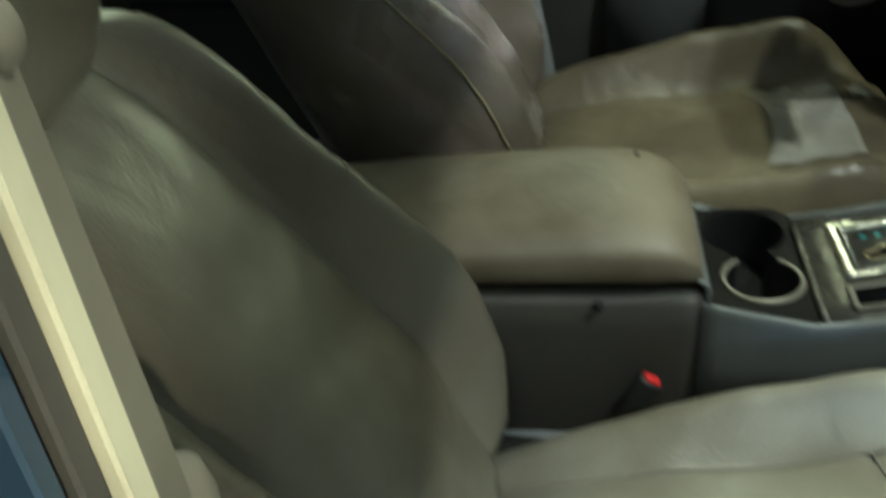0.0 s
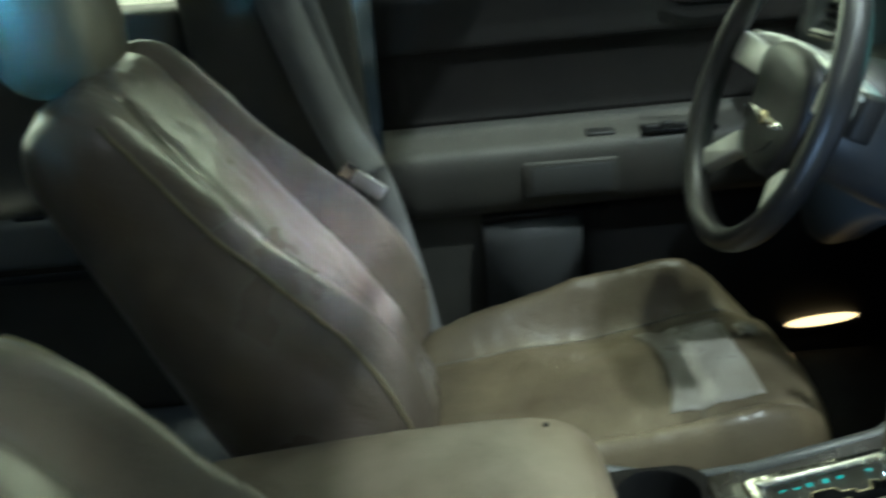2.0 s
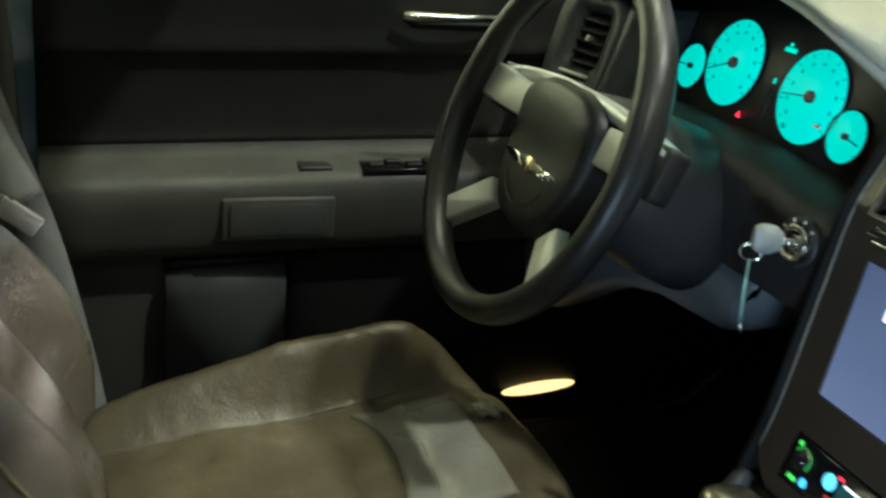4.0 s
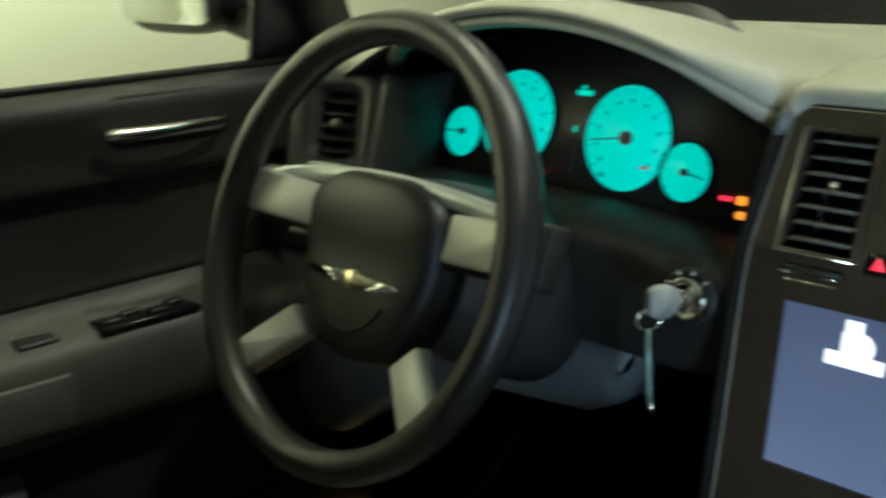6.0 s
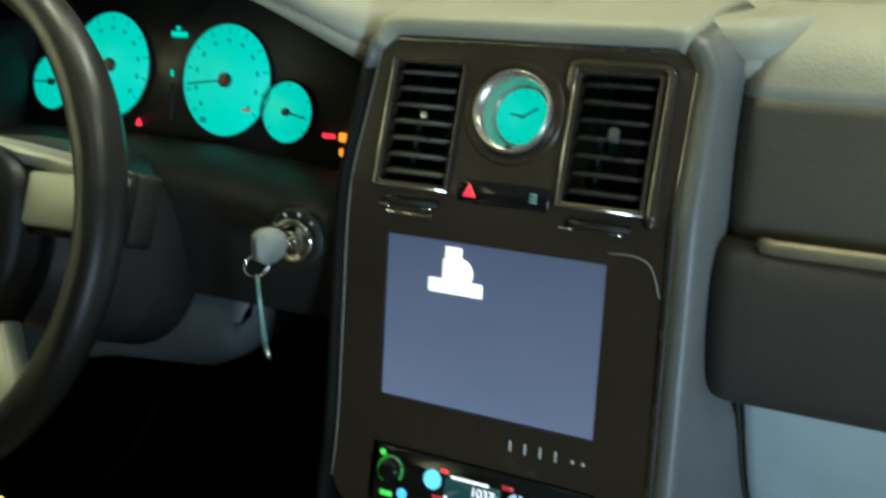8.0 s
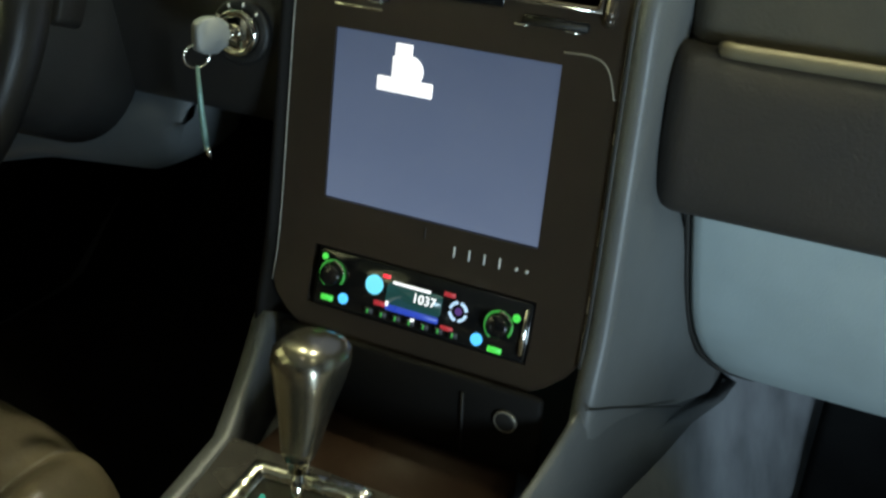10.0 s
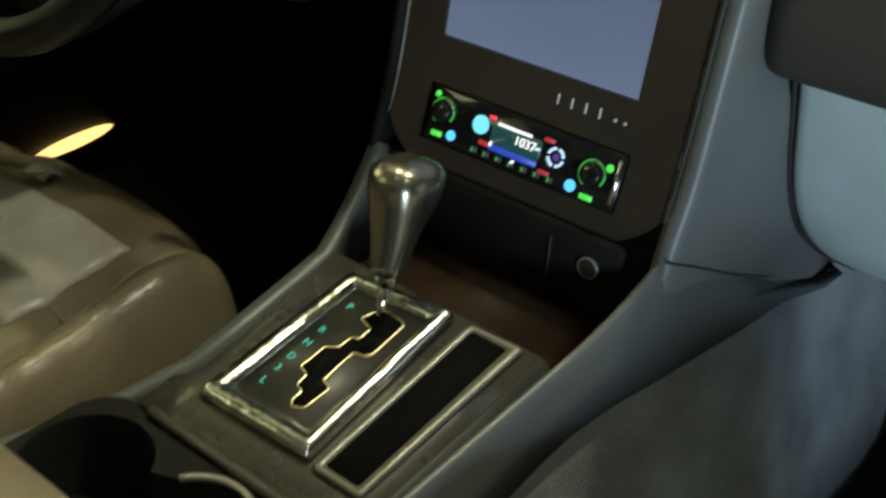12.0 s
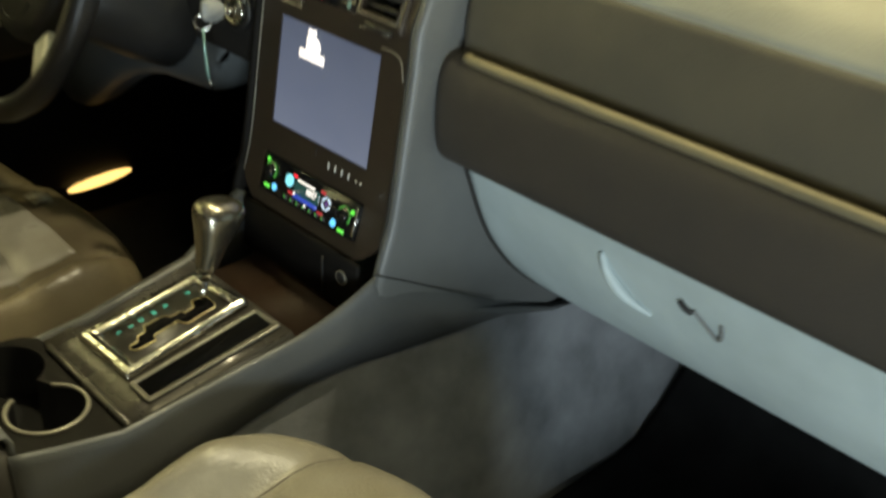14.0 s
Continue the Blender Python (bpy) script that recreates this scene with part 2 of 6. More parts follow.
TAG = material("green_metal_tag", (0.25, 0.42, 0.38), 0.3, metal=0.6)
SATIN_GREY = material("satin_grey_rim", (0.28, 0.26, 0.21), 0.35, metal=0.4)
TRAY_RIM = material("satin_dark_rim", (0.15, 0.14, 0.115), 0.3, metal=0.3, stain=0.2, stain_scale=25)
SATIN_KNOB = material("satin_knob", (0.36, 0.33, 0.26), 0.20, metal=0.95, stain=0.06)
PLATE = material("gate_plate", (0.040, 0.038, 0.031), 0.40, metal=0.2)
RED_PLASTIC = material("red_plastic", (0.6, 0.02, 0.02), 0.4)
PALE_PLASTIC = material("pale_grey_belt_plastic", (0.45, 0.44, 0.42), 0.45)
MIRROR = material("mirror_glass", (0.85, 0.88, 0.85), 0.02, metal=1.0, stain=0.02)
LENS = material("frosted_lens", (0.7, 0.68, 0.6), 0.5, emit=(1.0, 0.94, 0.78), power=2.0)
STUCCO = material("pale_stucco", (0.72, 0.72, 0.60), 0.9, grain=0.01, grain_scale=60, stain=0.06, stain_scale=1.2)
OVERHEAD_GREY = material("overhead_panel_grey", (0.35, 0.35, 0.33), 0.7, stain=0.15, stain_scale=1.5)
SHROUD = material("dark_column_plastic", (0.030, 0.029, 0.028), 0.42, grain=0.001, grain_scale=500, bump=0.3)
# Near-black that carries the shade of the niche and the stack's driver side.
SHADED_BLACK = material("shaded_black_plastic", (0.007, 0.006, 0.005), 0.65)
SLATE.node_tree.nodes["Principled BSDF"].inputs["Specular IOR Level"].default_value = 0.3
# Flat black that gives coin tray and gate slot their depth shade.
PIT_SHADE = material("pit_shade_black", (0.004, 0.004, 0.004), 0.95)
SHADED_BLACK.node_tree.nodes["Principled BSDF"].inputs["Specular IOR Level"].default_value = 0.12
BIN.node_tree.nodes["Principled BSDF"].inputs["Specular IOR Level"].default_value = 0.25
PIT_SHADE.node_tree.nodes["Principled BSDF"].inputs["Specular IOR Level"].default_value = 0.06
RUBBER_BLACK = material("black_rubber", (0.02, 0.019, 0.017), 0.6)


def glass_material():
    mat = bpy.data.materials.new("window_glass")
    mat.use_nodes = True
    b = mat.node_tree.nodes["Principled BSDF"]
    b.inputs["Base Color"].default_value = (0.92, 0.97, 0.94, 1)
    b.inputs["Roughness"].default_value = 0.0
    b.inputs["Transmission Weight"].default_value = 1.0
    b.inputs["IOR"].default_value = 1.05
    return mat


GLASS = glass_material()


def uneven_backlight(mat):
    """The screen glows a little brighter towards its lower edge."""
    nt = mat.node_tree
    where, split, ramp = nt.nodes.new("ShaderNodeTexCoord"), nt.nodes.new("ShaderNodeSeparateXYZ"), nt.nodes.new("ShaderNodeMapRange")
    nt.links.new(where.outputs["Object"], split.inputs[0])
    nt.links.new(split.outputs["Z"], ramp.inputs[0])
    ramp.inputs[1].default_value, ramp.inputs[2].default_value, ramp.inputs[3].default_value, ramp.inputs[4].default_value = 0.515, 0.64, 1.25, 0.85
    nt.links.new(ramp.outputs[0], nt.nodes["Principled BSDF"].inputs["Emission Strength"])


uneven_backlight(SCREEN)

# ---------------------------------------------------------------- building helpers


def thing(name, label, category, group="", kind="", at=(0, 0, 0)):
    ob = new(name)
    ob.location = at
    ob.empty_display_size = 0.02
    return tagged(ob, label, category, group, kind)


def link(name, bm, mat, parent=None, label="", smooth=True):
    bmesh.ops.remove_doubles(bm, verts=bm.verts, dist=1e-6)
    bmesh.ops.recalc_face_normals(bm, faces=bm.faces)
    me = bpy.data.meshes.new(name)
    bm.to_mesh(me)
    bm.free()
    if smooth:
        me.polygons.foreach_set("use_smooth", [True] * len(me.polygons))
    me.materials.append(mat)
    ob = new(name, me)
    if parent:
        ob.parent = parent
        at = Vector(parent.location)
        if parent.parent:
            at += Vector(parent.parent.location)
        if at.length:
            me.transform(Matrix.Translation(-at))
    if label:
        ob["label"] = label
    return ob


def part(name, bm, mat, parent, label="", smooth=True):
    return link(name, bm, mat, parent, label, smooth)


def sharp(ob, degrees=35):
    """Smooth faces, but edges steeper than this stay crisp."""
    me = ob.data
    bm = bmesh.new()
    bm.from_mesh(me)
    for e in bm.edges:
        if len(e.link_faces) == 2 and e.calc_face_angle(0) > radians(degrees):
            e.smooth = False
    bm.to_mesh(me)
    bm.free()
    return ob


def loft(rings, caps=True, closed=True):
    bm = bmesh.new()
    rows = [[bm.verts.new(p) for p in ring] for ring in rings]
    n = len(rows[0])
    for a, b in zip(rows, rows[1:]):
        for i in range(n if closed else n - 1):
            j = (i + 1) % n
            bm.faces.new((a[i], a[j], b[j], b[i]))
    if caps and closed:
        bm.faces.new(rows[0])
        bm.faces.new(rows[-1])
    return bm


def sheet(grid, thick, way):
    """A grid of points with thickness along the vector way."""
    back = [[Vector(p) + Vector(way) * thick for p in row] for row in grid]
    bm = bmesh.new()
    f = [[bm.verts.new(p) for p in row] for row in grid]
    g = [[bm.verts.new(p) for p in row] for row in back]
    r, c = len(f), len(f[0])
    for i in range(r - 1):
        for j in range(c - 1):
            bm.faces.new((f[i][j], f[i][j + 1], f[i + 1][j + 1], f[i + 1][j]))
            bm.faces.new((g[i][j], g[i + 1][j], g[i + 1][j + 1], g[i][j + 1]))
    for i in range(r - 1):
        for j in (0, c - 1):
            bm.faces.new((f[i][j], f[i + 1][j], g[i + 1][j], g[i][j]))
    for j in range(c - 1):
        for i in (0, r - 1):
            bm.faces.new((f[i][j], f[i][j + 1], g[i][j + 1], g[i][j]))
    return bm


def rounded(points, radius, n=5):
    """A 2D polygon with rounded corners. radius: one number or one for each corner."""
    out = []
    k = len(points)
    for i, p in enumerate(points):
        p, a, b = Vector(p), Vector(points[i - 1]), Vector(points[(i + 1) % k])
        r = radius[i] if isinstance(radius, (list, tuple)) else radius
        da, db = (a - p), (b - p)
        r = min(r, da.length * 0.45, db.length * 0.45)
        if r < 1e-6:
            out.append(p)
            continue
        s, e = p + da.normalized() * r, p + db.normalized() * r
        for q in range(n + 1):
            t = q / n
            out.append(s.lerp(p, t).lerp(p.lerp(e, t), t))
    return out


def prism(outline, place, depth, bevel=0.0, seg=2):
    """A 2D outline in the xy plane of the matrix place, grown along its z by depth."""
    bm = bmesh.new()
    lo = [bm.verts.new((p[0], p[1], 0)) for p in outline]
    hi = [bm.verts.new((p[0], p[1], depth)) for p in outline]
    n = len(lo)
    bm.faces.new(lo[::-1])
    top = bm.faces.new(hi)
    for i in range(n):
        bm.faces.new((lo[i], lo[(i + 1) % n], hi[(i + 1) % n], hi[i]))
    if bevel:
        bmesh.ops.bevel(bm, geom=list(top.edges), offset=bevel, segments=seg, profile=0.5, affect="EDGES")
    bm.transform(place)
    return bm


def ring_prism(outer, inner, place, depth, bevel=0.0):
    """A frame: the outline outer with the hole inner (the same number of points)."""
    bm = bmesh.new()
    loops = []
    for pts, z in ((outer, 0), (outer, depth - bevel), ([Vector(o).lerp(Vector(i), 0.25) for o, i in zip(outer, inner)] if bevel else outer, depth),
                   (inner, depth - bevel), (inner, 0)):
        loops.append([bm.verts.new((p[0], p[1], z)) for p in pts])
    n = len(outer)
    for a, b in zip(loops, loops[1:] + loops[:1]):
        for i in range(n):
            bm.faces.new((a[i], a[(i + 1) % n], b[(i + 1) % n], b[i]))
    bm.transform(place)
    return bm


def rect(w, h, r=0.0, n=4, cx=0.0, cy=0.0):
    return rounded([(cx - w / 2, cy - h / 2), (cx + w / 2, cy - h / 2), (cx + w / 2, cy + h / 2), (cx - w / 2, cy + h / 2)], r, n)


def circle(r, n=40, cx=0.0, cy=0.0):
    return [Vector((cx + r * math.cos(2 * math.pi * i / n), cy + r * math.sin(2 * math.pi * i / n))) for i in range(n)]


def box(x0, x1, y0, y1, z0, z1, bevel=0.0, seg=2):
    bm = bmesh.new()
    bmesh.ops.create_cube(bm, size=1)
    bm.transform(Matrix.Translation(((x0 + x1) / 2, (y0 + y1) / 2, (z0 + z1) / 2)) @ Matrix.Diagonal((x1 - x0, y1 - y0, z1 - z0, 1)))
    if bevel:
        bmesh.ops.bevel(bm, geom=list(bm.edges), offset=bevel, segments=seg, profile=0.5, affect="EDGES")
    return bm


def tube(points, radius, n=10, closed=False):
    pts = [Vector(p) for p in points]
    rings = []
    k = len(pts)
    side = None
    for i, p in enumerate(pts):
        a = pts[(i - 1) % k] if closed or i else p
        b = pts[(i + 1) % k] if closed or i < k - 1 else p
        d = (b - a).normalized()
        if side is None:
            side = d.orthogonal().normalized()
        side = (side - d * side.dot(d)).normalized()
        up = d.cross(side)
        r = radius[i] if isinstance(radius, (list, tuple)) else radius
        rings.append([p + (side * math.cos(2 * math.pi * j / n) + up * math.sin(2 * math.pi * j / n)) * r for j in range(n)])
    if closed:
        rings.append(rings[0])
    return loft(rings, caps=not closed)


def curve(points, n=8):
    """A smooth line through the points."""
    pts = [Vector(p) for p in points]
    out = []
    for i in range(len(pts) - 1):
        p0, p1, p2, p3 = pts[max(i - 1, 0)], pts[i], pts[i + 1], pts[min(i + 2, len(pts) - 1)]
        for j in range(n):
            t = j / n
            out.append(0.5 * ((2 * p1) + (p2 - p0) * t + (2 * p0 - 5 * p1 + 4 * p2 - p3) * t * t + (3 * p1 - p0 - 3 * p2 + p3) * t ** 3))
    return out + [pts[-1]]


def interp(x, xs, ys):
    return float(np.interp(x, xs, ys))


def basis(origin, right, up):
    """A matrix whose x runs along right, y along up, and z out of the face."""
    x = Vector(right).normalized()
    y = (Vector(up) - x * Vector(up).dot(x)).normalized()
    z = x.cross(y)
    return Matrix(((x.x, y.x, z.x, origin[0]), (x.y, y.y, z.y, origin[1]), (x.z, y.z, z.z, origin[2]), (0, 0, 0, 1)))


def words(name, text, place, size, mat, parent, depth=0.0004, label="", align="CENTER"):
    cu = bpy.data.curves.new(name, "FONT")
    cu.body, cu.size, cu.align_x, cu.align_y, cu.extrude = text, size, align, "CENTER", depth
    tmp = bpy.data.objects.new(name, cu)
    scene.collection.objects.link(tmp)
    me = bpy.data.meshes.new_from_object(tmp.evaluated_get(bpy.context.evaluated_depsgraph_get()))
    bpy.data.objects.remove(tmp)
    bpy.data.curves.remove(cu)
    bm = bmesh.new()
    bm.from_mesh(me)
    bpy.data.meshes.remove(me)
    bm.transform(place)
    return part(name, bm, mat, parent, label, smooth=False)


RIGHT, UP = (0, -1, 0), (0, 0, 1)   # as one faces the dashboard from the seats

# ---------------------------------------------------------------- the setting


def seam(points, mat, parent, r=0.0016, name="seam"):
    return part(name, tube(points, r, 6), mat, parent)


def outside():
    ground = link("ground", sheet([[(-40, -40, -0.36), (-40, 40, -0.36)], [(40, -40, -0.36), (40, 40, -0.36)]], 0.2, (0, 0, -1)), CONCRETE)
    tagged(ground, "pale lamp-lit concrete forecourt around the car", "ground", kind="structure")


outside()


def building_wall():
    w = link("wall_outside", box(-9, 3.2, 3.4, 3.6, -0.36, 3.6), STUCCO)
    tagged(w, "pale washed building wall beside the car", "wall", kind="structure")
    part("plinth", box(-9, 3.2, 3.37, 3.4, -0.36, -0.16, 0.01), CONCRETE, w)


building_wall()


# Unseen panel above the car, added so chrome and pads reflect something.
def canopy():
    c = link("ceiling_added", box(-9, 5, -6, 3.6, 3.8, 4.0), OVERHEAD_GREY)
    tagged(c, "unseen grey panel added overhead for reflections", "canopy", kind="structure")


canopy()


def tunnel_half(x):
    """Half width of the carpeted tunnel where the console stands on it."""
    return interp(x, [-0.4, -0.28, -0.14, -0.047, 0.05, 0.2, 0.30, 0.66], [0.118, 0.112, 0.122, 0.151, 0.166, 0.174, 0.18, 0.20])


def cabin_floor():
    rows = []
    for x in (-2.0, -1.5, -1.0, -0.8, -0.6, -0.5, -0.42, -0.36, -0.30, -0.25, -0.20, -0.15, -0.10, -0.05, 0.0, 0.05, 0.10, 0.15, 0.20, 0.25, 0.30, 0.36, 0.42, 0.50, 0.56, 0.62, 0.66):
        lift = interp(x, [0.15, 0.25, 0.35, 0.5, 0.62, 0.66], [0.0, 0.02, 0.07, 0.22, 0.42, 0.72])
        top = interp(x, [-0.5, -0.34, -0.2, -0.1, 0.1, 0.2], [0.20, 0.235, 0.297, 0.316, 0.320, 0.300])
        h = tunnel_half(x)
        half = [(0.0, top - 0.006), (h - 0.03, top - 0.006), (h - 0.006, top - 0.004), (h + 0.004, top - 0.012), (h + 0.022, top - 0.06), (h + 0.05, top - 0.15), (h + 0.085, 0.03), (h + 0.13, 0.004),
                (h + 0.2, 0.0), (0.60, 0.0)]
        sill = [(-0.80, 0.14), (-0.72, 0.135), (-0.69, 0.09), (-0.66, 0.014)]
        line = curve([(0, a, b) for a, b in sill] + [(0, -a, b) for a, b in half[::-1]] + [(0, a, b) for a, b in half[1:]] + [(0, 0.68, 0.012), (0, 0.72, 0.05), (0, 0.80, 0.07)], 4)
        rows.append([(x, p.y, max(p.z, lift) + 0.004 * noise.noise(Vector((x * 9, p.y * 9, 2)))) for p in line])
    fl = link("floor", sheet(rows, 0.02, (0, 0, -1)), CARPET)
    tagged(fl, "dark grey carpet over cabin floor and tunnel", "floor", kind="structure")


cabin_floor()


# Black sheets laid over the carpet where the footwells lie in shade.
def footwell_shades():
    for s in (-1, 1):
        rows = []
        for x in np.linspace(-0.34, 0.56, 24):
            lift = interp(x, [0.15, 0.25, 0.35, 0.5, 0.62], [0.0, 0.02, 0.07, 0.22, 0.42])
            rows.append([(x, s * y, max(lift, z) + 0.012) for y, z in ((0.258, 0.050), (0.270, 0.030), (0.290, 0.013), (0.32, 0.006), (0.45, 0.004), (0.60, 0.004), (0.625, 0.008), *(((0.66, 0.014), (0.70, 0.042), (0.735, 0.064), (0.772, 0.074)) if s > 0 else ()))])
        mat = link("footwell_shade", sheet(rows, 0.006, (0, 0, -1)), SHADE_PILE)
        tagged(mat, "black sheet in the footwell that stands in for shade", "floor mat", group="floor mats")


footwell_shades()


def face_x(z):
    """How far forward the face of the centre stack stands at height z."""
    return interp(z, [0.30, 0.39, 0.43, 0.47, 0.51, 0.64, 0.677, 0.72, 0.762, 0.80], [-0.055, -0.049, -0.040, -0.027, -0.020, -0.001, 0.002, 0.019, 0.036, 0.052])


def face(y, z, out=0.0):
    return (face_x(z) - out, y, z)


# ---------------------------------------------------------------- dashboard


def hood_z(y):
    """Height of the hood over the dials."""
    return max(0.775, 0.854 - 1.02 * (y - 0.37) ** 2)


def hood_back(y):
    """How far the hood's edge draws back towards the stack."""
    return 0.085 * (1 - max(0.0, min(1.0, (y - 0.10) / 0.10)) ** 0.6) if y < 0.4 else 0.0


def dashboard():
    dash = thing("dashboard", "moulded car dashboard, tan above and dark slate below", "dashboard")
    rows = []
    for y in np.linspace(-0.80, 0.80, 161):
        arch = (hood_z(y) - 0.775) / 0.079
        s = 1.0 if y < 0 else max(0.0, min(1.0, (0.125 - y) / 0.02))
        pad = s * s * (3 - 2 * s)
        z0 = max(hood_z(y), 0.775 + 0.022 * pad)
        away = hood_back(y) if y < 0.4 else 0.085 * (1 - min(1, arch * 1.6))
        x0 = 0.115 * pad + away * (1 - pad)
        if y < 0:
            x0 = 0.060 + 0.060 * max(0.0, min(1.0, (-y - 0.155) / 0.05)) ** 2
        lip = 0.012 + 0.022 * max(0.0, min(1.0, (0.20 - y) / 0.06)) if y < 0.4 else (0.012 if arch > 0.05 else 0.030)
        line = [(x0 + 0.020, z0 - lip), (x0 + 0.006, z0 - 0.8 * lip), (x0, z0 - 0.5 * lip), (x0 + 0.003, z0 - 0.2 * lip), (x0 + 0.012, z0 + 0.001), (x0 + 0.03, z0 + 0.003),
                (x0 + 0.07, z0 + 0.002), (0.23, 0.797 + 0.028 * arch), (0.32, 0.80 + 0.014 * arch), (0.45, 0.802), (0.60, 0.798), (0.70, 0.785), (0.76, 0.76)]
        rows.append([(a, y, b) for a, b in line])
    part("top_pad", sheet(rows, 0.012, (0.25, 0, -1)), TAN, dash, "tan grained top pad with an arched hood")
    # passenger side
    def run(y, end):
        """The panel ends turn back into the dash beside the stack."""
        return 0.016 * max(0.0, (y - end + 0.02) / 0.02) ** 2
    rows, rows2 = [], []
    for k in [*np.linspace(0, 0.93, 12), *np.linspace(0.94, 1, 9)]:
        y = -0.80 + (0.80 - 0.153) * k
        line = curve([(0.150, 0, 0.803), (0.106, 0, 0.797), (0.073, 0, 0.779), (0.055, 0, 0.750), (0.046, 0, 0.716), (0.041, 0, 0.685), (0.040, 0, 0.656)], 4)
        rows.append([(p.x + run(y, -0.153), y, p.z) for p in line])
        y = -0.80 + (0.80 - 0.150) * k
        line = curve([(0.050, 0, 0.657), (0.024, 0, 0.654), (0.012, 0, 0.637), (0.007, 0, 0.605), (0.008, 0, 0.572), (0.014, 0, 0.552), (0.030, 0, 0.542), (0.07, 0, 0.541)], 4)
        rows2.append([(p.x + run(y, -0.150), y, p.z) for p in line])
    # Tan stops partway down the roll; the brown below is painted shade.
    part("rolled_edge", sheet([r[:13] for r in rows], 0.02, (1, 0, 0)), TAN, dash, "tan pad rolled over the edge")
    part("upper_panel", sheet([r[12:] for r in rows], 0.02, (1, 0, 0)), SHADED_PAD, dash)
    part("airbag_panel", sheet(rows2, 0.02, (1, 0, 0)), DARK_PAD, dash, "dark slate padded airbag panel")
    part("trim_strip", tube(curve([(0.031, -0.190, 0.6575), (0.0255, -0.212, 0.658), (0.0255, -0.5, 0.658), (0.0255, -0.79, 0.658)], 6), [0.003] + [0.0055] * 18, 8), STRIP, dash, "narrow pale trim strip")
    # glove box door, swelling out at the top and leaning away below
    swell = curve([(0.036, 0, 0.552), (0.047, 0, 0.527), (0.056, 0, 0.505), (0.066, 0, 0.480), (0.076, 0, 0.458), (0.090, 0, 0.432), (0.108, 0, 0.406), (0.133, 0, 0.376), (0.166, 0, 0.346), (0.198, 0, 0.327)], 3)

    def swell_x(z):
        return interp(z, [p.z for p in swell[::-1]], [p.x for p in swell[::-1]])

    def side_y(z):
        return interp(z, [0.327, 0.335, 0.345, 0.360, 0.382, 0.41, 0.44], [-0.235, -0.207, -0.195, -0.186, -0.179, -0.175, -0.174])
    rows = [[(p.x, y, p.z) for y in [side_y(p.z) - f for f in (0.0, 0.003, 0.01, 0.03, 0.08, 0.16)] + [-0.46, -0.58, -0.70, -0.775]] for p in swell]
    rows = [[(x + (0.004 if k == 0 else 0.001 if k == 1 else 0.0), y, z) for k, (x, y, z) in enumerate(row)] for row in rows]
    rows.append([(x + 0.010, y, z + 0.003) for x, y, z in rows[-1]])
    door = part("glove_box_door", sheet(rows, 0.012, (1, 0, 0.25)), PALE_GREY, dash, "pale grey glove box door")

    def on_door(y, z, out):
        return (swell_x(z) - out, y, z - 0.3 * out)
    # scooped pull, latch and lock
    arc = curve([on_door(-0.357, 0.505, 0.001), on_door(-0.362, 0.485, 0.0025), on_door(-0.372, 0.470, 0.0035), on_door(-0.385, 0.458, 0.0035), on_door(-0.408, 0.446, 0.001)], 6)
    part("pull", tube(arc, [0.002 + 0.006 * math.sin(math.pi * k / (len(arc) - 1)) for k in range(len(arc))], 8), PALE_GREY, door)
    arc = curve([on_door(-0.464, 0.488, 0.0005), on_door(-0.476, 0.477, 0.0015), on_door(-0.488, 0.466, 0.002), on_door(-0.494, 0.469, 0.002), on_door(-0.495, 0.486, 0.0005)], 5)
    part("latch", tube(arc, 0.0022, 8), GREY, door, "grey latch paddle")
    arc = curve([on_door(-0.449, 0.492, 0.0), on_door(-0.455, 0.487, 0.002), on_door(-0.461, 0.482, 0.0)], 4)
    part("lock", tube(arc, 0.0035, 8), SLATE, door, "dark lock barrel")
    line = [(swell_x(z) + 0.001, side_y(z) + 0.0022, z) for z in np.linspace(0.546, 0.332, 22)]
    part("joint", tube(line, 0.0019, 6), RUBBER_BLACK, door, "dark joint round the door")
    rows = [[(0.075, y, 0.552), (0.225, y, 0.345), (0.45, y, 0.33), (0.64, y, 0.55)] for y in (-0.80, -0.15)]
    part("underside", sheet(rows, 0.01, (0, 0, 1)), BLACK, dash)
    # driver side: ledge under the dials, lower panel and knee bolster
    rows = []
    for y in np.linspace(0.128, 0.80, 40):
        ledge = interp(y, [0.128, 0.2, 0.3, 0.62, 0.7, 0.8], [0.655, 0.662, 0.672, 0.672, 0.655, 0.63])
        line = curve([(0.12, 0, ledge - 0.01), (0.06, 0, ledge), (0.018, 0, ledge - 0.004), (0.0, 0, ledge - 0.018), (-0.002, 0, 0.61), (0.004, 0, 0.575), (0.012, 0, 0.552), (0.03, 0, 0.545)], 4)
        rows.append([(p.x, y, p.z) for p in line])
    part("lower_panel", sheet(rows, 0.015, (1, 0, 0)), SLATE, dash)
    rows = []
    for y in np.linspace(0.247, 0.79, 36):
        e = interp(y, [0.247, 0.26, 0.28, 0.31, 0.44, 0.53, 0.61, 0.72, 0.79], [0.0, 0.50, 0.72, 0.88, 1.05, 1.35, 1.85, 2.7, 2.8])
        line = curve([(0.022, 0, 0.552), (0.012, 0, 0.53), (0.018, 0, 0.552 - 0.06 * e - 0.01), (0.04, 0, 0.552 - 0.085 * e - 0.01), (0.09, 0, 0.54 - 0.085 * e)], 5)
        rows.append([(p.x, y, p.z) for p in line])
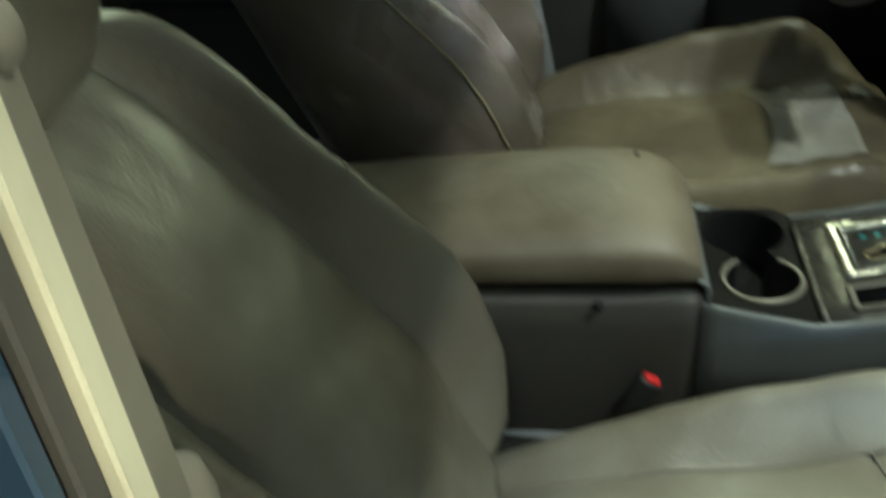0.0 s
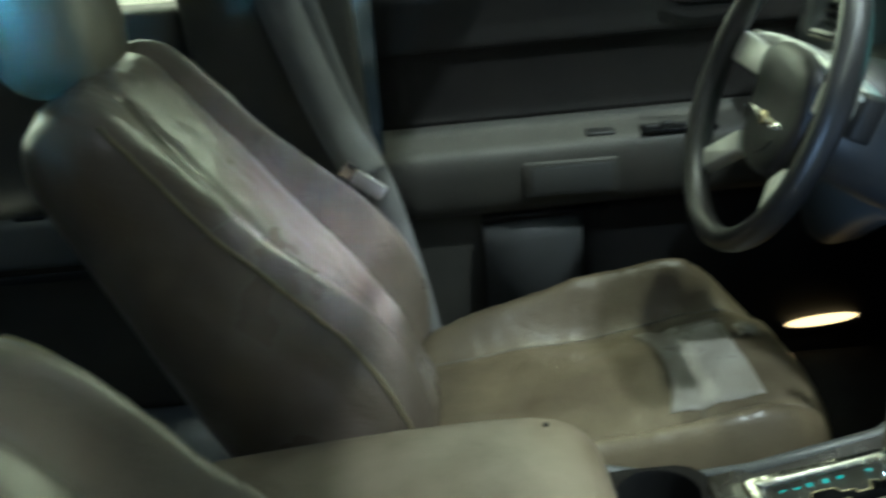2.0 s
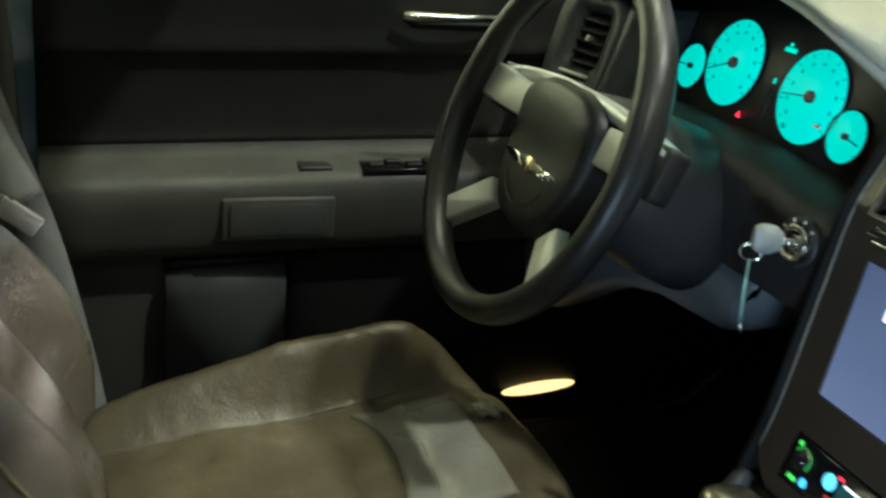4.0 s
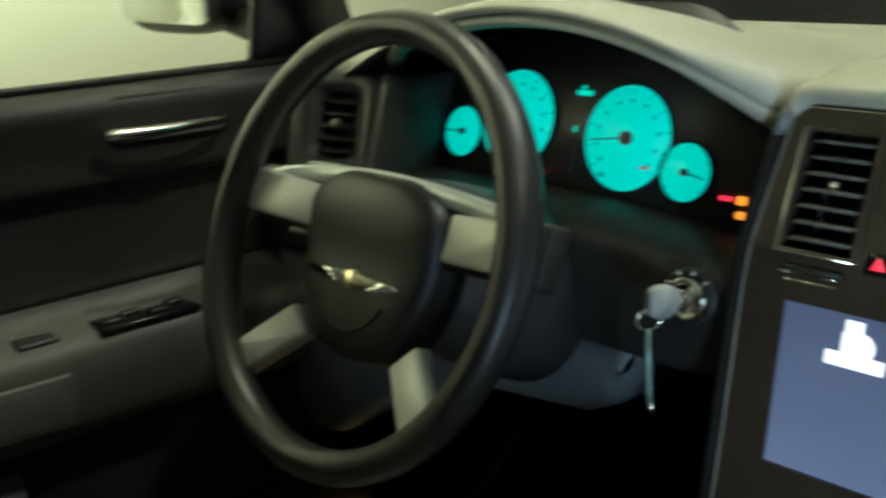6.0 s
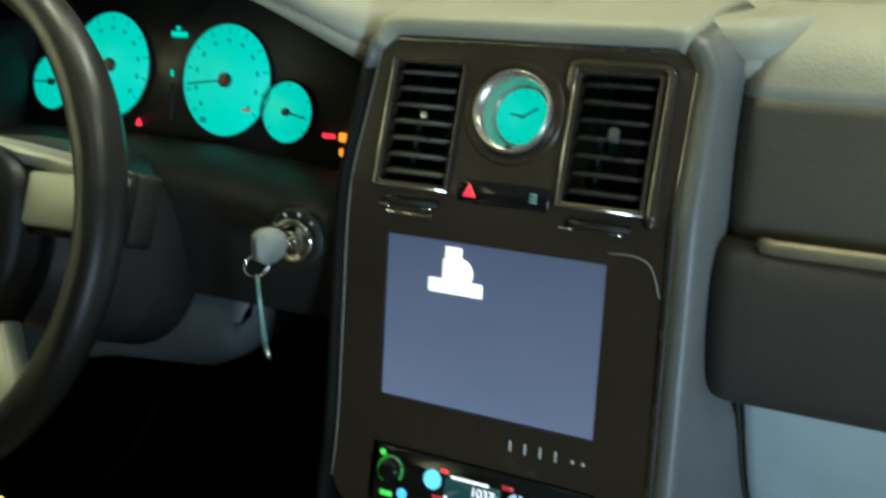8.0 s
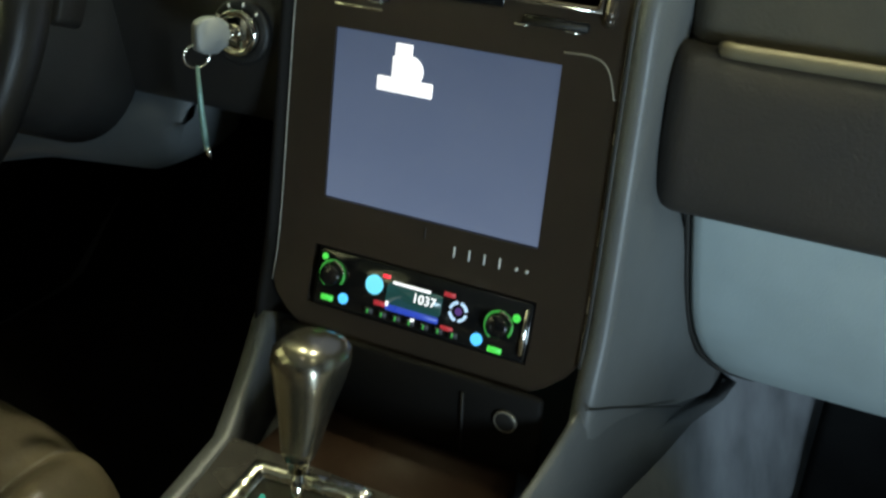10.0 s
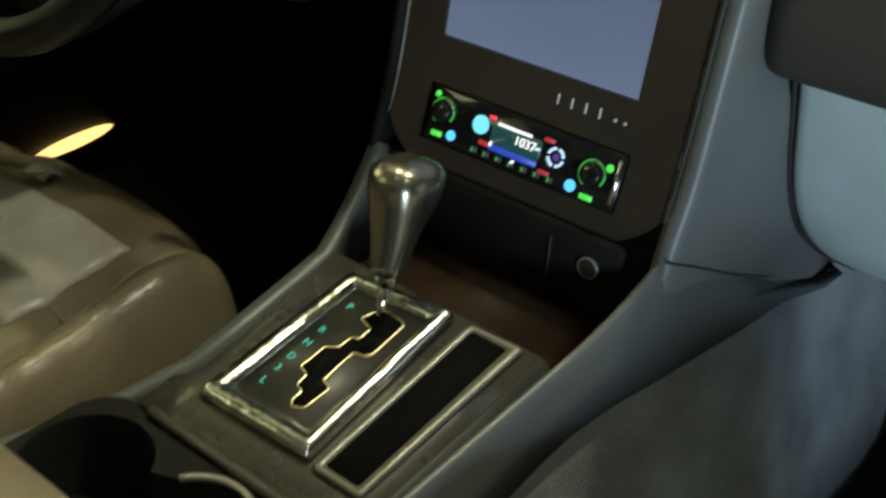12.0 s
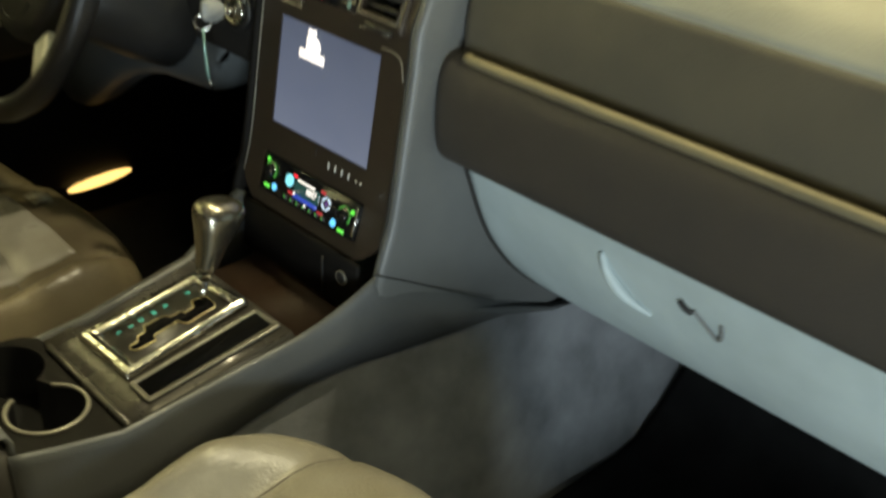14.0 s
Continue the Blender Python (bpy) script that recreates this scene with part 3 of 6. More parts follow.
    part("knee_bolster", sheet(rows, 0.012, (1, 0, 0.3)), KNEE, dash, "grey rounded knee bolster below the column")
    part("release_knob", tube([(0.022, 0.374, 0.518), (0.004, 0.374, 0.518), (-0.002, 0.374, 0.518), (-0.004, 0.374, 0.518)], [0.004, 0.004, 0.006, 0.003], 12), CHROME, dash, "small bright release knob")
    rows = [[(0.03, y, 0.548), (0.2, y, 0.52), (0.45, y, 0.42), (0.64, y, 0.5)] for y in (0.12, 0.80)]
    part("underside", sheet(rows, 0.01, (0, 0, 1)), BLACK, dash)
    # driver side vent
    v = basis((0.028, 0.655, 0.70), (0.25, -1, 0), (0.3, 0, 1))
    pod = part("vent_pod", ring_prism(rect(0.132, 0.140, 0.035, 6), rect(0.050, 0.074, 0.016, 6, cy=0.010), v, 0.036, 0.016), POD, dash, "rounded dark grey vent pod")
    part("vent_back", prism(rect(0.052, 0.076, 0.004, cy=0.010), v, 0.006), BLACK, pod)
    for i in range(5):
        bm = box(-0.024, 0.024, -0.0013, 0.0013, -0.008, 0.008, 0.0006, 1)
        bm.transform(v @ pose(0, -0.017 + 0.0136 * i, 0.016, 25))
        part("slat", bm, BLACK, pod)
    part("vent_tab", prism(rect(0.006, 0.008, 0.002, cy=0.012), v, 0.028, 0.001), SATIN_GREY, pod)
    part("vent_wheel", prism(rect(0.044, 0.0045, 0.002, cy=-0.036), v, 0.0368, 0.001), SILVER, pod, "narrow silver thumb wheel")
    part("vent_trim", prism(rect(0.048, 0.0025, 0.001, cy=-0.044), v, 0.0366, 0.0006), SATIN_GREY, pod)
    rows = []
    for z in np.linspace(0.640, 0.772, 9):
        lean = 0.3 * (z - 0.70)
        line = curve([(0.024, 0.600, 0), (0.010, 0.592, 0), (0.008, 0.580, 0), (0.022, 0.566, 0), (0.055, 0.556, 0), (0.105, 0.550, 0)], 4)
        rows.append([(p.x + lean, p.y, z) for p in line])
    part("pod_side", sheet(rows, 0.006, (0.3, 0.9, 0)), POD, dash, "curved side of the vent pod")
    bm = box(-0.05, 0.05, -0.055, 0.055, -0.09, -0.002, 0.01, 2)
    bm.transform(v)
    part("pod_body", bm, BLACK, dash)
    return dash


dashboard()


def windscreen():
    rows = [[(0.74, y, 0.772 - 0.12 * (y / 0.75) ** 2 * 0.3), (0.24, y * 0.92, 0.99), (-0.31, y * 0.80, 1.165)] for y in np.linspace(-0.76, 0.76, 9)]
    ws = link("window_1", sheet(rows, 0.004, (0.3, 0, 0.5)), GLASS, smooth=False)
    ws.visible_shadow = False
    tagged(ws, "clear raked windscreen above the dashboard", "windscreen", kind="structure")


windscreen()

# ---------------------------------------------------------------- centre stack


def stack():
    body = thing("center_stack", "grey centre stack framing a graphite control panel", "center stack")
    # one rolled surround: up one side, over the top and down the other
    path = []
    for z in np.linspace(0.352, 0.757, 22):
        e = interp(z, [0.335, 0.46, 0.64, 0.79], [0.127, 0.1275, 0.1245, 0.112])
        path.append((e, z, 1.0, 0.0, interp(z, [0.335, 0.42, 0.55, 0.66, 0.8], [0.180, 0.170, 0.157, 0.143, 0.132]) - e, interp(z, [0.335, 0.42, 0.50, 0.55, 0.66, 0.8], [0.22, 0.15, 0.075, 0.050, 0.06, 0.09])))
    for a in np.linspace(0.1, 0.5, 6) * math.pi:
        k = a / (0.5 * math.pi)
        path.append((0.0915 + 0.022 * math.cos(a), 0.757 + 0.022 * math.sin(a), math.cos(a), math.sin(a), 0.034 - 0.007 * k, 0.085 + 0.03 * k))
    for y in np.linspace(0.07, -0.09, 8):
        path.append((y, 0.779, 0.0, 1.0, 0.027, 0.115))
    for a in np.linspace(0.5, 0.9, 6) * math.pi:
        k = (a - 0.5 * math.pi) / (0.5 * math.pi)
        path.append((-0.1105 + 0.022 * math.cos(a), 0.757 + 0.022 * math.sin(a), math.cos(a), math.sin(a), 0.027 + 0.006 * k, 0.115 - 0.045 * k))
    for z in np.linspace(0.757, 0.285, 25):
        e = interp(z, [0.335, 0.46, 0.64, 0.79], [0.128, 0.1315, 0.1310, 0.1325])
        path.append((-e, z, -1.0, 0.0, interp(z, [0.335, 0.42, 0.50, 0.53, 0.55, 0.58, 0.61, 0.8], [0.177, 0.174, 0.173, 0.171, 0.158, 0.156, 0.156, 0.156]) - e, interp(z, [0.335, 0.37, 0.42, 0.50, 0.53, 0.55, 0.60, 0.66, 0.8], [0.205, 0.150, 0.108, 0.066, 0.054, 0.047, 0.048, 0.055, 0.075])))
    rings = []
    for y, z, ny, nz, wide, back in path:
        x = face_x(min(max(z, 0.41), 0.7785))
        ring = [(-0.001, 0.03), (0.0, 0.002), (0.003, -0.003), (0.008, -0.006), (0.0135, -0.007), (0.0172, -0.004), (0.019, 0.003), (0.0205, 0.012)]
        ring += [(0.0205 + (wide - 0.0205) * k, 0.012 + (back - x - 0.012) * k) for k in (0.2, 0.4, 0.6, 0.8, 1.0)]
        ring += [(wide + 0.001, back - x + 0.05), (-0.001, back - x + 0.05)]
        slim = 0.55 if ny > 0.5 else 1.0
        rings.append([(x + b, y + ny * o * slim, z + nz * o) for o, b in ring])
    # One surround in split colours: tan where light falls, grey where shaded.
    part("surround", loft(rings[38:]), SHADED_SURROUND, body, "rolled side of the control panel, greyed for shade")
    part("top_cap", loft(rings[23:39]), TAN, body, "rounded cap over the control panel, tan as its lit top")
    part("corner_cap", loft(rings[21:24]), SHADED_SURROUND, body, "rounded corner of the control panel, greyed for shade")
    # Same surround on the driver side, its shade put into the colour.
    part("shaded_side", loft(rings[:22]), SHADED_BLACK, body, "driver side of the surround, blackened for shade")
    # the control panel, with real openings
    holes = [(0.038, 0.096, 0.677, 0.763), (-0.110, -0.051, 0.677, 0.763), (-0.0875, 0.0880, 0.5125, 0.6390), (-0.0925, 0.0925, 0.431, 0.475), (-0.042, 0.029, 0.670, 0.686), (-0.0315, 0.0205, 0.7075, 0.7595)]
    ys = sorted({-0.134, 0.125, *[h[0] for h in holes], *[h[1] for h in holes], *np.linspace(-0.12, 0.12, 13)})
    zs = sorted({0.411, 0.779, *[h[2] for h in holes], *[h[3] for h in holes], *np.linspace(0.42, 0.77, 19)})
    bm = bmesh.new()
    made = {}

    def corner(i, j, deep):
        y, z = ys[i], zs[j]
        left = interp(z, [0.411, 0.425, 0.44, 0.64, 0.77], [0.095, 0.117, 0.126, 0.1235, 0.1105])
        right = -interp(z, [0.411, 0.425, 0.44, 0.64, 0.77], [0.095, 0.119, 0.130, 0.1295, 0.1325])
        y = max(right, min(left, y)) if 0 < i < len(ys) - 1 else (right if i == 0 else left)
        if (i, j, deep) not in made:
            made[i, j, deep] = bm.verts.new(face(y, z, -deep))
        return made[i, j, deep]
    solid = {}
    for i in range(len(ys) - 1):
        for j in range(len(zs) - 1):
            yc, zc = (ys[i] + ys[i + 1]) / 2, (zs[j] + zs[j + 1]) / 2
            solid[i, j] = not any(a < yc < b and c < zc < d for a, b, c, d in holes)
    for (i, j), on in solid.items():
        if not on:
            continue
        bm.faces.new([corner(a, b, 0) for a, b in ((i, j), (i + 1, j), (i + 1, j + 1), (i, j + 1))])
        for di, dj, p, q in ((-1, 0, (i, j), (i, j + 1)), (1, 0, (i + 1, j), (i + 1, j + 1)), (0, -1, (i, j), (i + 1, j)), (0, 1, (i, j + 1), (i + 1, j + 1))):
            if not solid.get((i + di, j + dj), False):
                try:
                    bm.faces.new([corner(*p, 0), corner(*q, 0), corner(*q, 0.012), corner(*p, 0.012)])
                except ValueError:
                    pass
    bezel = sharp(part("control_panel", bm, GRAPHITE, body, "graphite control panel"), 40)
    rim = [face(0.1105, 0.7785, 0.0006), face(-0.1315, 0.7785, 0.0006)]
    edge = [face(-interp(z, [0.44, 0.64, 0.7785], [0.1305, 0.1300, 0.1325]), z, 0.0006) for z in np.linspace(0.7785, 0.44, 16)]
    part("rim", tube(curve([rim[0], face(0.05, 0.7785, 0.0006), face(-0.06, 0.7785, 0.0006), face(-0.126, 0.7785, 0.0006), face(-0.1315, 0.7735, 0.0006), *edge[1:]], 2), 0.0010, 6), RIM_METAL, body, "thin satin edge line")
    edge = [face(interp(z, [0.44, 0.64, 0.7785], [0.1265, 0.1240, 0.1105]), z, 0.0006) for z in np.linspace(0.7785, 0.44, 16)]
    part("rim", tube(curve(edge, 2), 0.0006, 6), SATIN_GREY, body)
    gap = [face(0.1125, 0.7812, 0.0012), face(0.0, 0.7816, 0.0012), face(-0.124, 0.7814, 0.0012), face(-0.1340, 0.7765, 0.0012)]
    gap += [face(-interp(z, [0.44, 0.64, 0.7785], [0.1325, 0.1320, 0.1345]), z, 0.0008) for z in np.linspace(0.766, 0.44, 12)]
    part("gap", tube(curve(gap, 3), 0.0026, 6), RUBBER_BLACK, body, "dark gap round the control panel")
    # vents
    up = (0.41, 0, 1)
    for y0, y1 in ((0.038, 0.096), (-0.110, -0.051)):
        place = basis(face((y0 + y1) / 2, 0.72), RIGHT, up)
        w, h = y1 - y0, 0.0935
        vent = part("vent", ring_prism(rect(w + 0.003, h + 0.003, 0.003), rect(w - 0.003, h - 0.004, 0.002), place, 0.0035, 0.001), GRAPHITE, body)
        bm = box(-w / 2, w / 2, -h / 2, h / 2, -0.045, -0.041)
        bm.transform(place)
        part("duct", bm, BLACK, vent)
        for i in range(7):
            bm = box(-w / 2 + 0.004, w / 2 - 0.004, -0.0013, 0.0013, -0.016, -0.001, 0.0006, 1)
            bm.transform(place @ pose(0, -h / 2 + 0.0095 + 0.0125 * i, 0, 18))
            # Left slats paler, right ones darker: how they catch light, in the colour.
            part("slat", bm, CHARCOAL if y0 > 0 else SLATE, vent)
        for u in (-0.25, 0.25):
            bm = box(u * w - 0.001, u * w + 0.001, -h / 2, h / 2, -0.036, -0.018)
            bm.transform(place)
            part("vane", bm, BLACK, vent)
        part("tab", prism(circle(0.0032, 14, 0.002, 0.006) if y0 > 0 else rect(0.007, 0.010, 0.002, cx=0.002, cy=0.004), place, 0.004, 0.0014), CHROME if y0 > 0 else CHARCOAL, vent)
        seamline = [(-w / 2 - 0.002, h / 2 + 0.001, 0.003), (-w / 2 - 0.002, -h / 2 - 0.001, 0.003), (w / 2 + 0.002, -h / 2 - 0.001, 0.003)]
        bm = tube(seamline, 0.0012, 6)
        bm.transform(place)
        part("vent_trim", bm, CHROME, vent, "thin chrome edge")
        if y1 < 0:
            brow = rounded([(-w / 2 - 0.005, h / 2 - 0.010), (-w / 2 - 0.005, h / 2 + 0.005), (w / 2 + 0.007, h / 2 + 0.005), (w / 2 + 0.007, -h / 2 - 0.002)], [0.001, 0.007, 0.008, 0.001], 6)
            line = [Vector((p[0], p[1], 0.0012)) for p in brow]
            line = [line[0] + Vector((0, -0.004, -0.004))] + line + [line[-1] + Vector((0, -0.006, -0.005))]
            bm = tube(line, 0.0040, 10)
            bm.transform(place)
            part("vent_brow", bm, GLOSS_FRAME, vent, "raised satin frame round the vent")
        # thumb wheel
        wheel_at = basis(face((y0 + y1) / 2, 0.665), RIGHT, (0.1, 0, 1))
        tw = part("thumb_slot", prism(rect(0.046, 0.007, 0.003), wheel_at, 0.0012, 0.0004), GLOSS_BLACK, body)
        bm = tube([(-0.022, -0.0005, 0.0014), (0.022, -0.0005, 0.0014)], 0.0022, 10)
        bm.transform(wheel_at)
        part("thumb_wheel", bm, SLATE, tw)
        for u in (-0.024, 0.012):
            part("wheel_mark", prism(rect(0.010, 0.0012, 0.0004, cx=u, cy=-0.004), wheel_at, 0.002), CHROME, tw)
    # clock: a turned dish with a lit dial at its bottom
    place = basis(face(-0.0055, 0.7335), RIGHT, up)
    clock = thing("analog_clock", "round analogue clock with silver dish and teal dial", "clock")
    rings = []
    for r, z in ((0.0300, -0.001), (0.0300, 0.004), (0.0292, 0.006), (0.0280, 0.0065), (0.0248, -0.004), (0.0225, -0.0110), (0.0219, -0.0140), (0.0213, -0.0143), (0.0209, -0.0135), (0.0206, -0.0150), (0.0206, -0.019)):
        rings.append([(r * math.cos(t), r * math.sin(t), z) for t in np.linspace(0, 2 * math.pi, 49)[:-1]])
    bm = loft(rings, caps=False)
    bm.transform(place)
    part("seat_ring", ring_prism(circle(0.0385, 48), circle(0.0298, 48), place @ Matrix.Translation((0, 0, -0.002)), 0.0028, 0.0004), GRAPHITE, clock)
    part("dish", bm, DISH, clock, "turned silver dish")
    part("dial", prism(circle(0.0209, 40), place @ Matrix.Translation((0, 0, -0.0175)), 0.0012), DIAL, clock, "lit teal dial")
    for ang, ln in ((58, 0.013), (278, 0.010)):
        bm = box(-0.0006, 0.0006, -0.002, ln, -0.0162, -0.0157)
        bm.transform(place @ pose(0, 0, 0, 0, 0, -ang))
        part("clock_hand", bm, NEEDLE, clock)
    for i in range(12):
        bm = box(-0.0003, 0.0003, 0.0170, 0.0195, -0.0163, -0.0160)
        bm.transform(place @ pose(0, 0, 0, 0, 0, 30 * i))
        part("hour_mark", bm, DIAL_DARK, clock)
    part("set_button", prism(circle(0.002, 12, 0.002, -0.0262), place, 0.0065, 0.0004), NEEDLE, clock)
    # switch strip under the clock
    place = basis(face(-0.0065, 0.678, -0.002), RIGHT, (0.2, 0, 1))
    strip = part("switch_strip", prism(rect(0.071, 0.016, 0.002), place, 0.0025, 0.0006), GLOSS_BLACK, body, "gloss black switch strip")
    part("hazard_mark", prism([(-0.0305, -0.004), (-0.0205, -0.004), (-0.0255, 0.0052)], place, 0.0032), RED_GLOW, strip, "lit red triangle")
    for k in (-0.0026, 0.0, 0.0026):
        part("defog_mark", prism(rect(0.0055, 0.0013, 0.0004, cx=0.0245, cy=k), place, 0.0030), PALE_TEAL, strip)
    part("slot_trim", prism(rect(0.040, 0.002, 0.0008, cx=-0.069, cy=-0.0225), basis(face(0, 0.678), RIGHT, (0.1, 0, 1)), 0.0014, 0.0005), CHROME, body)
    # Pale tube along the panel crease draws the reflection on it.
    part("crease_line", tube(curve([face(-0.088, 0.6475, 0.0004), face(-0.108, 0.6475, 0.0004), face(-0.119, 0.641, 0.0004), face(-0.126, 0.622, 0.0004)], 6), 0.0007, 6), SATIN_GREY, body, "curved crease beside the monitor, its glint in satin grey")
    # small marks between monitor and stereo
    place = basis(face(-0.043, 0.496), RIGHT, (0.15, 0, 1))
    for i in range(4):
        part("button_mark", prism(rect(0.0013, 0.008, 0.0004, cx=-0.018 + 0.012 * i), place, 0.0012), PALE_MARK, body)
    for i in range(2):
        part("button_mark", prism(circle(0.0014, 10, 0.031 + 0.008 * i, -0.001), place, 0.0010), PALE_MARK, body)
    part("button_mark", prism(rect(0.0012, 0.009, 0.0004, cx=-0.043, cy=0.008), place, 0.0008), SLATE, body)
    # storage niche below, with ash tray lid and lighter socket
    # the wall's near-black holds the shade of the niche
    bm = box(-0.052, -0.044, -0.112, 0.112, 0.345, 0.414, 0.003, 1)
    niche = part("niche_wall", bm, SHADED_BLACK, body)
    part("lid_edge", box(-0.0545, -0.0522, -0.0525, -0.0505, 0.352, 0.402), SLATE, niche)
    place = basis((-0.052, -0.086, 0.389), RIGHT, UP)
    part("lighter_socket", ring_prism(circle(0.009, 24), circle(0.0065, 24), place, 0.003, 0.001), SATIN_GREY, niche, "dull metal lighter socket")
    part("lighter_knob", prism(circle(0.0075, 20), place, 0.003, 0.001), SLATE, niche)
    return body


def monitor():
    scr = thing("monitor", "lit blue-grey dashboard monitor showing a white icon", "monitor")
    mid = 0.5755
    tilt = basis((face_x(mid) + 0.004, 0.0003, mid), RIGHT, (0.150, 0, 1))
    part("case", prism(rect(0.1770, 0.1285, 0.001), tilt @ Matrix.Translation((0, 0, -0.02)), 0.0195), GLOSS_BLACK, scr)
    glass = part("screen", prism(rect(0.1745, 0.1265, 0.001), tilt, 0.002), SCREEN, scr, "glowing slate blue screen", smooth=False)
    # the white icon: a foot, a round belly and a neck
    shapes = (rect(0.0450, 0.0105, 0.0012, cx=-0.0285, cy=0.0293), rect(0.018, 0.016, 0.001, cx=-0.0305, cy=0.0418), circle(0.0108, 28, -0.0252, 0.0408), rect(0.0135, 0.013, 0.001, cx=-0.0310, cy=0.0528))
    for i, sh in enumerate(shapes):
        part("icon_piece", prism(sh, tilt, 0.0024 + 0.0001 * i), WHITE_GLOW, glass)
    return scr


def stereo():
    st = thing("car_stereo", "black car stereo with coloured lights and a lit display", "stereo")
    mid = 0.453
    place = basis((face_x(mid) + 0.001, -0.003, mid), RIGHT, (0.33, 0, 1))
    part("housing", prism(rect(0.184, 0.046, 0.002), place @ Matrix.Translation((0, 0, -0.02)), 0.019), BLACK, st)
    facep = part("front_plate", prism(rect(0.1770, 0.0430, 0.003), place, 0.004, 0.0012), GLOSS_BLACK, st)
    top = 0.004

    def spot(name, u, v, r, mat, h=0.0008, label=""):
        return part(name, prism(circle(r, 20, -0.0878 + 0.1755 * u, 0.0215 - 0.043 * v), place, top + h, 0.0002), mat, facep, label)

    def bar(name, u, v, w, h2, mat, h=0.0007):
        return part(name, prism(rect(w, h2, min(w, h2) * 0.2, cx=-0.0878 + 0.1755 * u, cy=0.0215 - 0.043 * v), place, top + h), mat, facep)
    for u, v in ((0.075, 0.42), (0.875, 0.50)):
        c = (-0.0878 + 0.1755 * u, 0.0215 - 0.043 * v)
        knob = part("dial_knob", prism(circle(0.0085, 28, *c), place, top + 0.007, 0.002), GLOSS_BLACK, facep)
        bm = tube([(c[0] + 0.0105 * math.cos(t), c[1] + 0.0105 * math.sin(t), top + 0.001) for t in np.linspace(-0.6, 4.2, 24)], 0.0009, 6)
        bm.transform(place)
        part("light_ring", bm, GREEN_DIM, knob, "dim green light ring")
        bm = tube([(c[0] + 0.0102 * math.cos(t), c[1] + 0.0102 * math.sin(t), top + 0.002) for t in np.linspace(0.2, 1.6, 10)], 0.0010, 6)
        bm.transform(place)
        part("bright_arc", bm, CHROME, knob)
    spot("light", 0.025, 0.14, 0.0026, GREEN_GLOW)
    spot("light", 0.945, 0.30, 0.0030, GREEN_GLOW)
    bar("light_bar", 0.065, 0.86, 0.0105, 0.0042, GREEN_GLOW)
    bar("light_bar", 0.875, 0.92, 0.0110, 0.0042, GREEN_GLOW)
    spot("light", 0.145, 0.80, 0.0042, BLUE_GLOW)
    spot("light", 0.79, 0.83, 0.0046, BLUE_GLOW)
    spot("light", 0.285, 0.40, 0.0075, CYAN_GLOW, label="bright cyan disc")
    bar("red_mark", 0.338, 0.20, 0.0060, 0.0026, RED_GLOW)
    bar("red_mark", 0.325, 0.70, 0.0100, 0.0035, RED_DIM)
    bar("red_mark", 0.640, 0.22, 0.0090, 0.0032, RED_DIM)
    bar("red_mark", 0.650, 0.80, 0.0100, 0.0032, RED_DIM)
    shown = bar("display", 0.48, 0.47, 0.046, 0.0165, DISPLAY)
    bar("display_band", 0.48, 0.72, 0.044, 0.0045, BLUE_BAND, 0.0011)
    for u, w in ((0.385, 0.004), (0.43, 0.012), (0.49, 0.009), (0.535, 0.006)):
        bar("display_mark", u, 0.27, w, 0.0018, WHITE_GLOW, 0.0012)
    bar("display_mark", 0.36, 0.66, 0.0022, 0.0036, WHITE_GLOW, 0.0012)
    bar("display_mark", 0.49, 0.83, 0.0030, 0.0024, WHITE_GLOW, 0.0012)
    words("digits", "1037", place @ Matrix.Translation((0.0052, 0.0025, top + 0.0013)), 0.0098, WHITE_GLOW, facep)
    c = (-0.0878 + 0.1755 * 0.69, 0.0215 - 0.043 * 0.46)
    for q in range(4):
        bm = tube([(c[0] + 0.0066 * math.cos(t), c[1] + 0.0066 * math.sin(t), top + 0.001) for t in np.linspace(q * 1.571 + 0.2, q * 1.571 + 1.37, 8)], 0.0012, 6)
        bm.transform(place)
        part("ring_light", bm, ICE_GLOW, facep)
    spot("ring_center", 0.69, 0.46, 0.0028, VIOLET_DIM)
    for i in range(7):
        b = bar("preset_button", 0.275 + 0.068 * i, 0.88, 0.0075, 0.0050, BLACK, 0.0012)
        part("preset_mark", prism(rect(0.0016, 0.0034, 0.0003, cx=-0.0878 + 0.1755 * (0.275 + 0.068 * i), cy=0.0215 - 0.043 * 0.88), place, top + 0.0016), GREEN_DIM, b)
    part("edge_strip", prism(rect(0.003, 0.034, 0.001, cx=0.0855, cy=0.0), place, top + 0.002, 0.0008), CHROME, facep)
    return st


stack()
monitor()
stereo()

# ---------------------------------------------------------------- dials


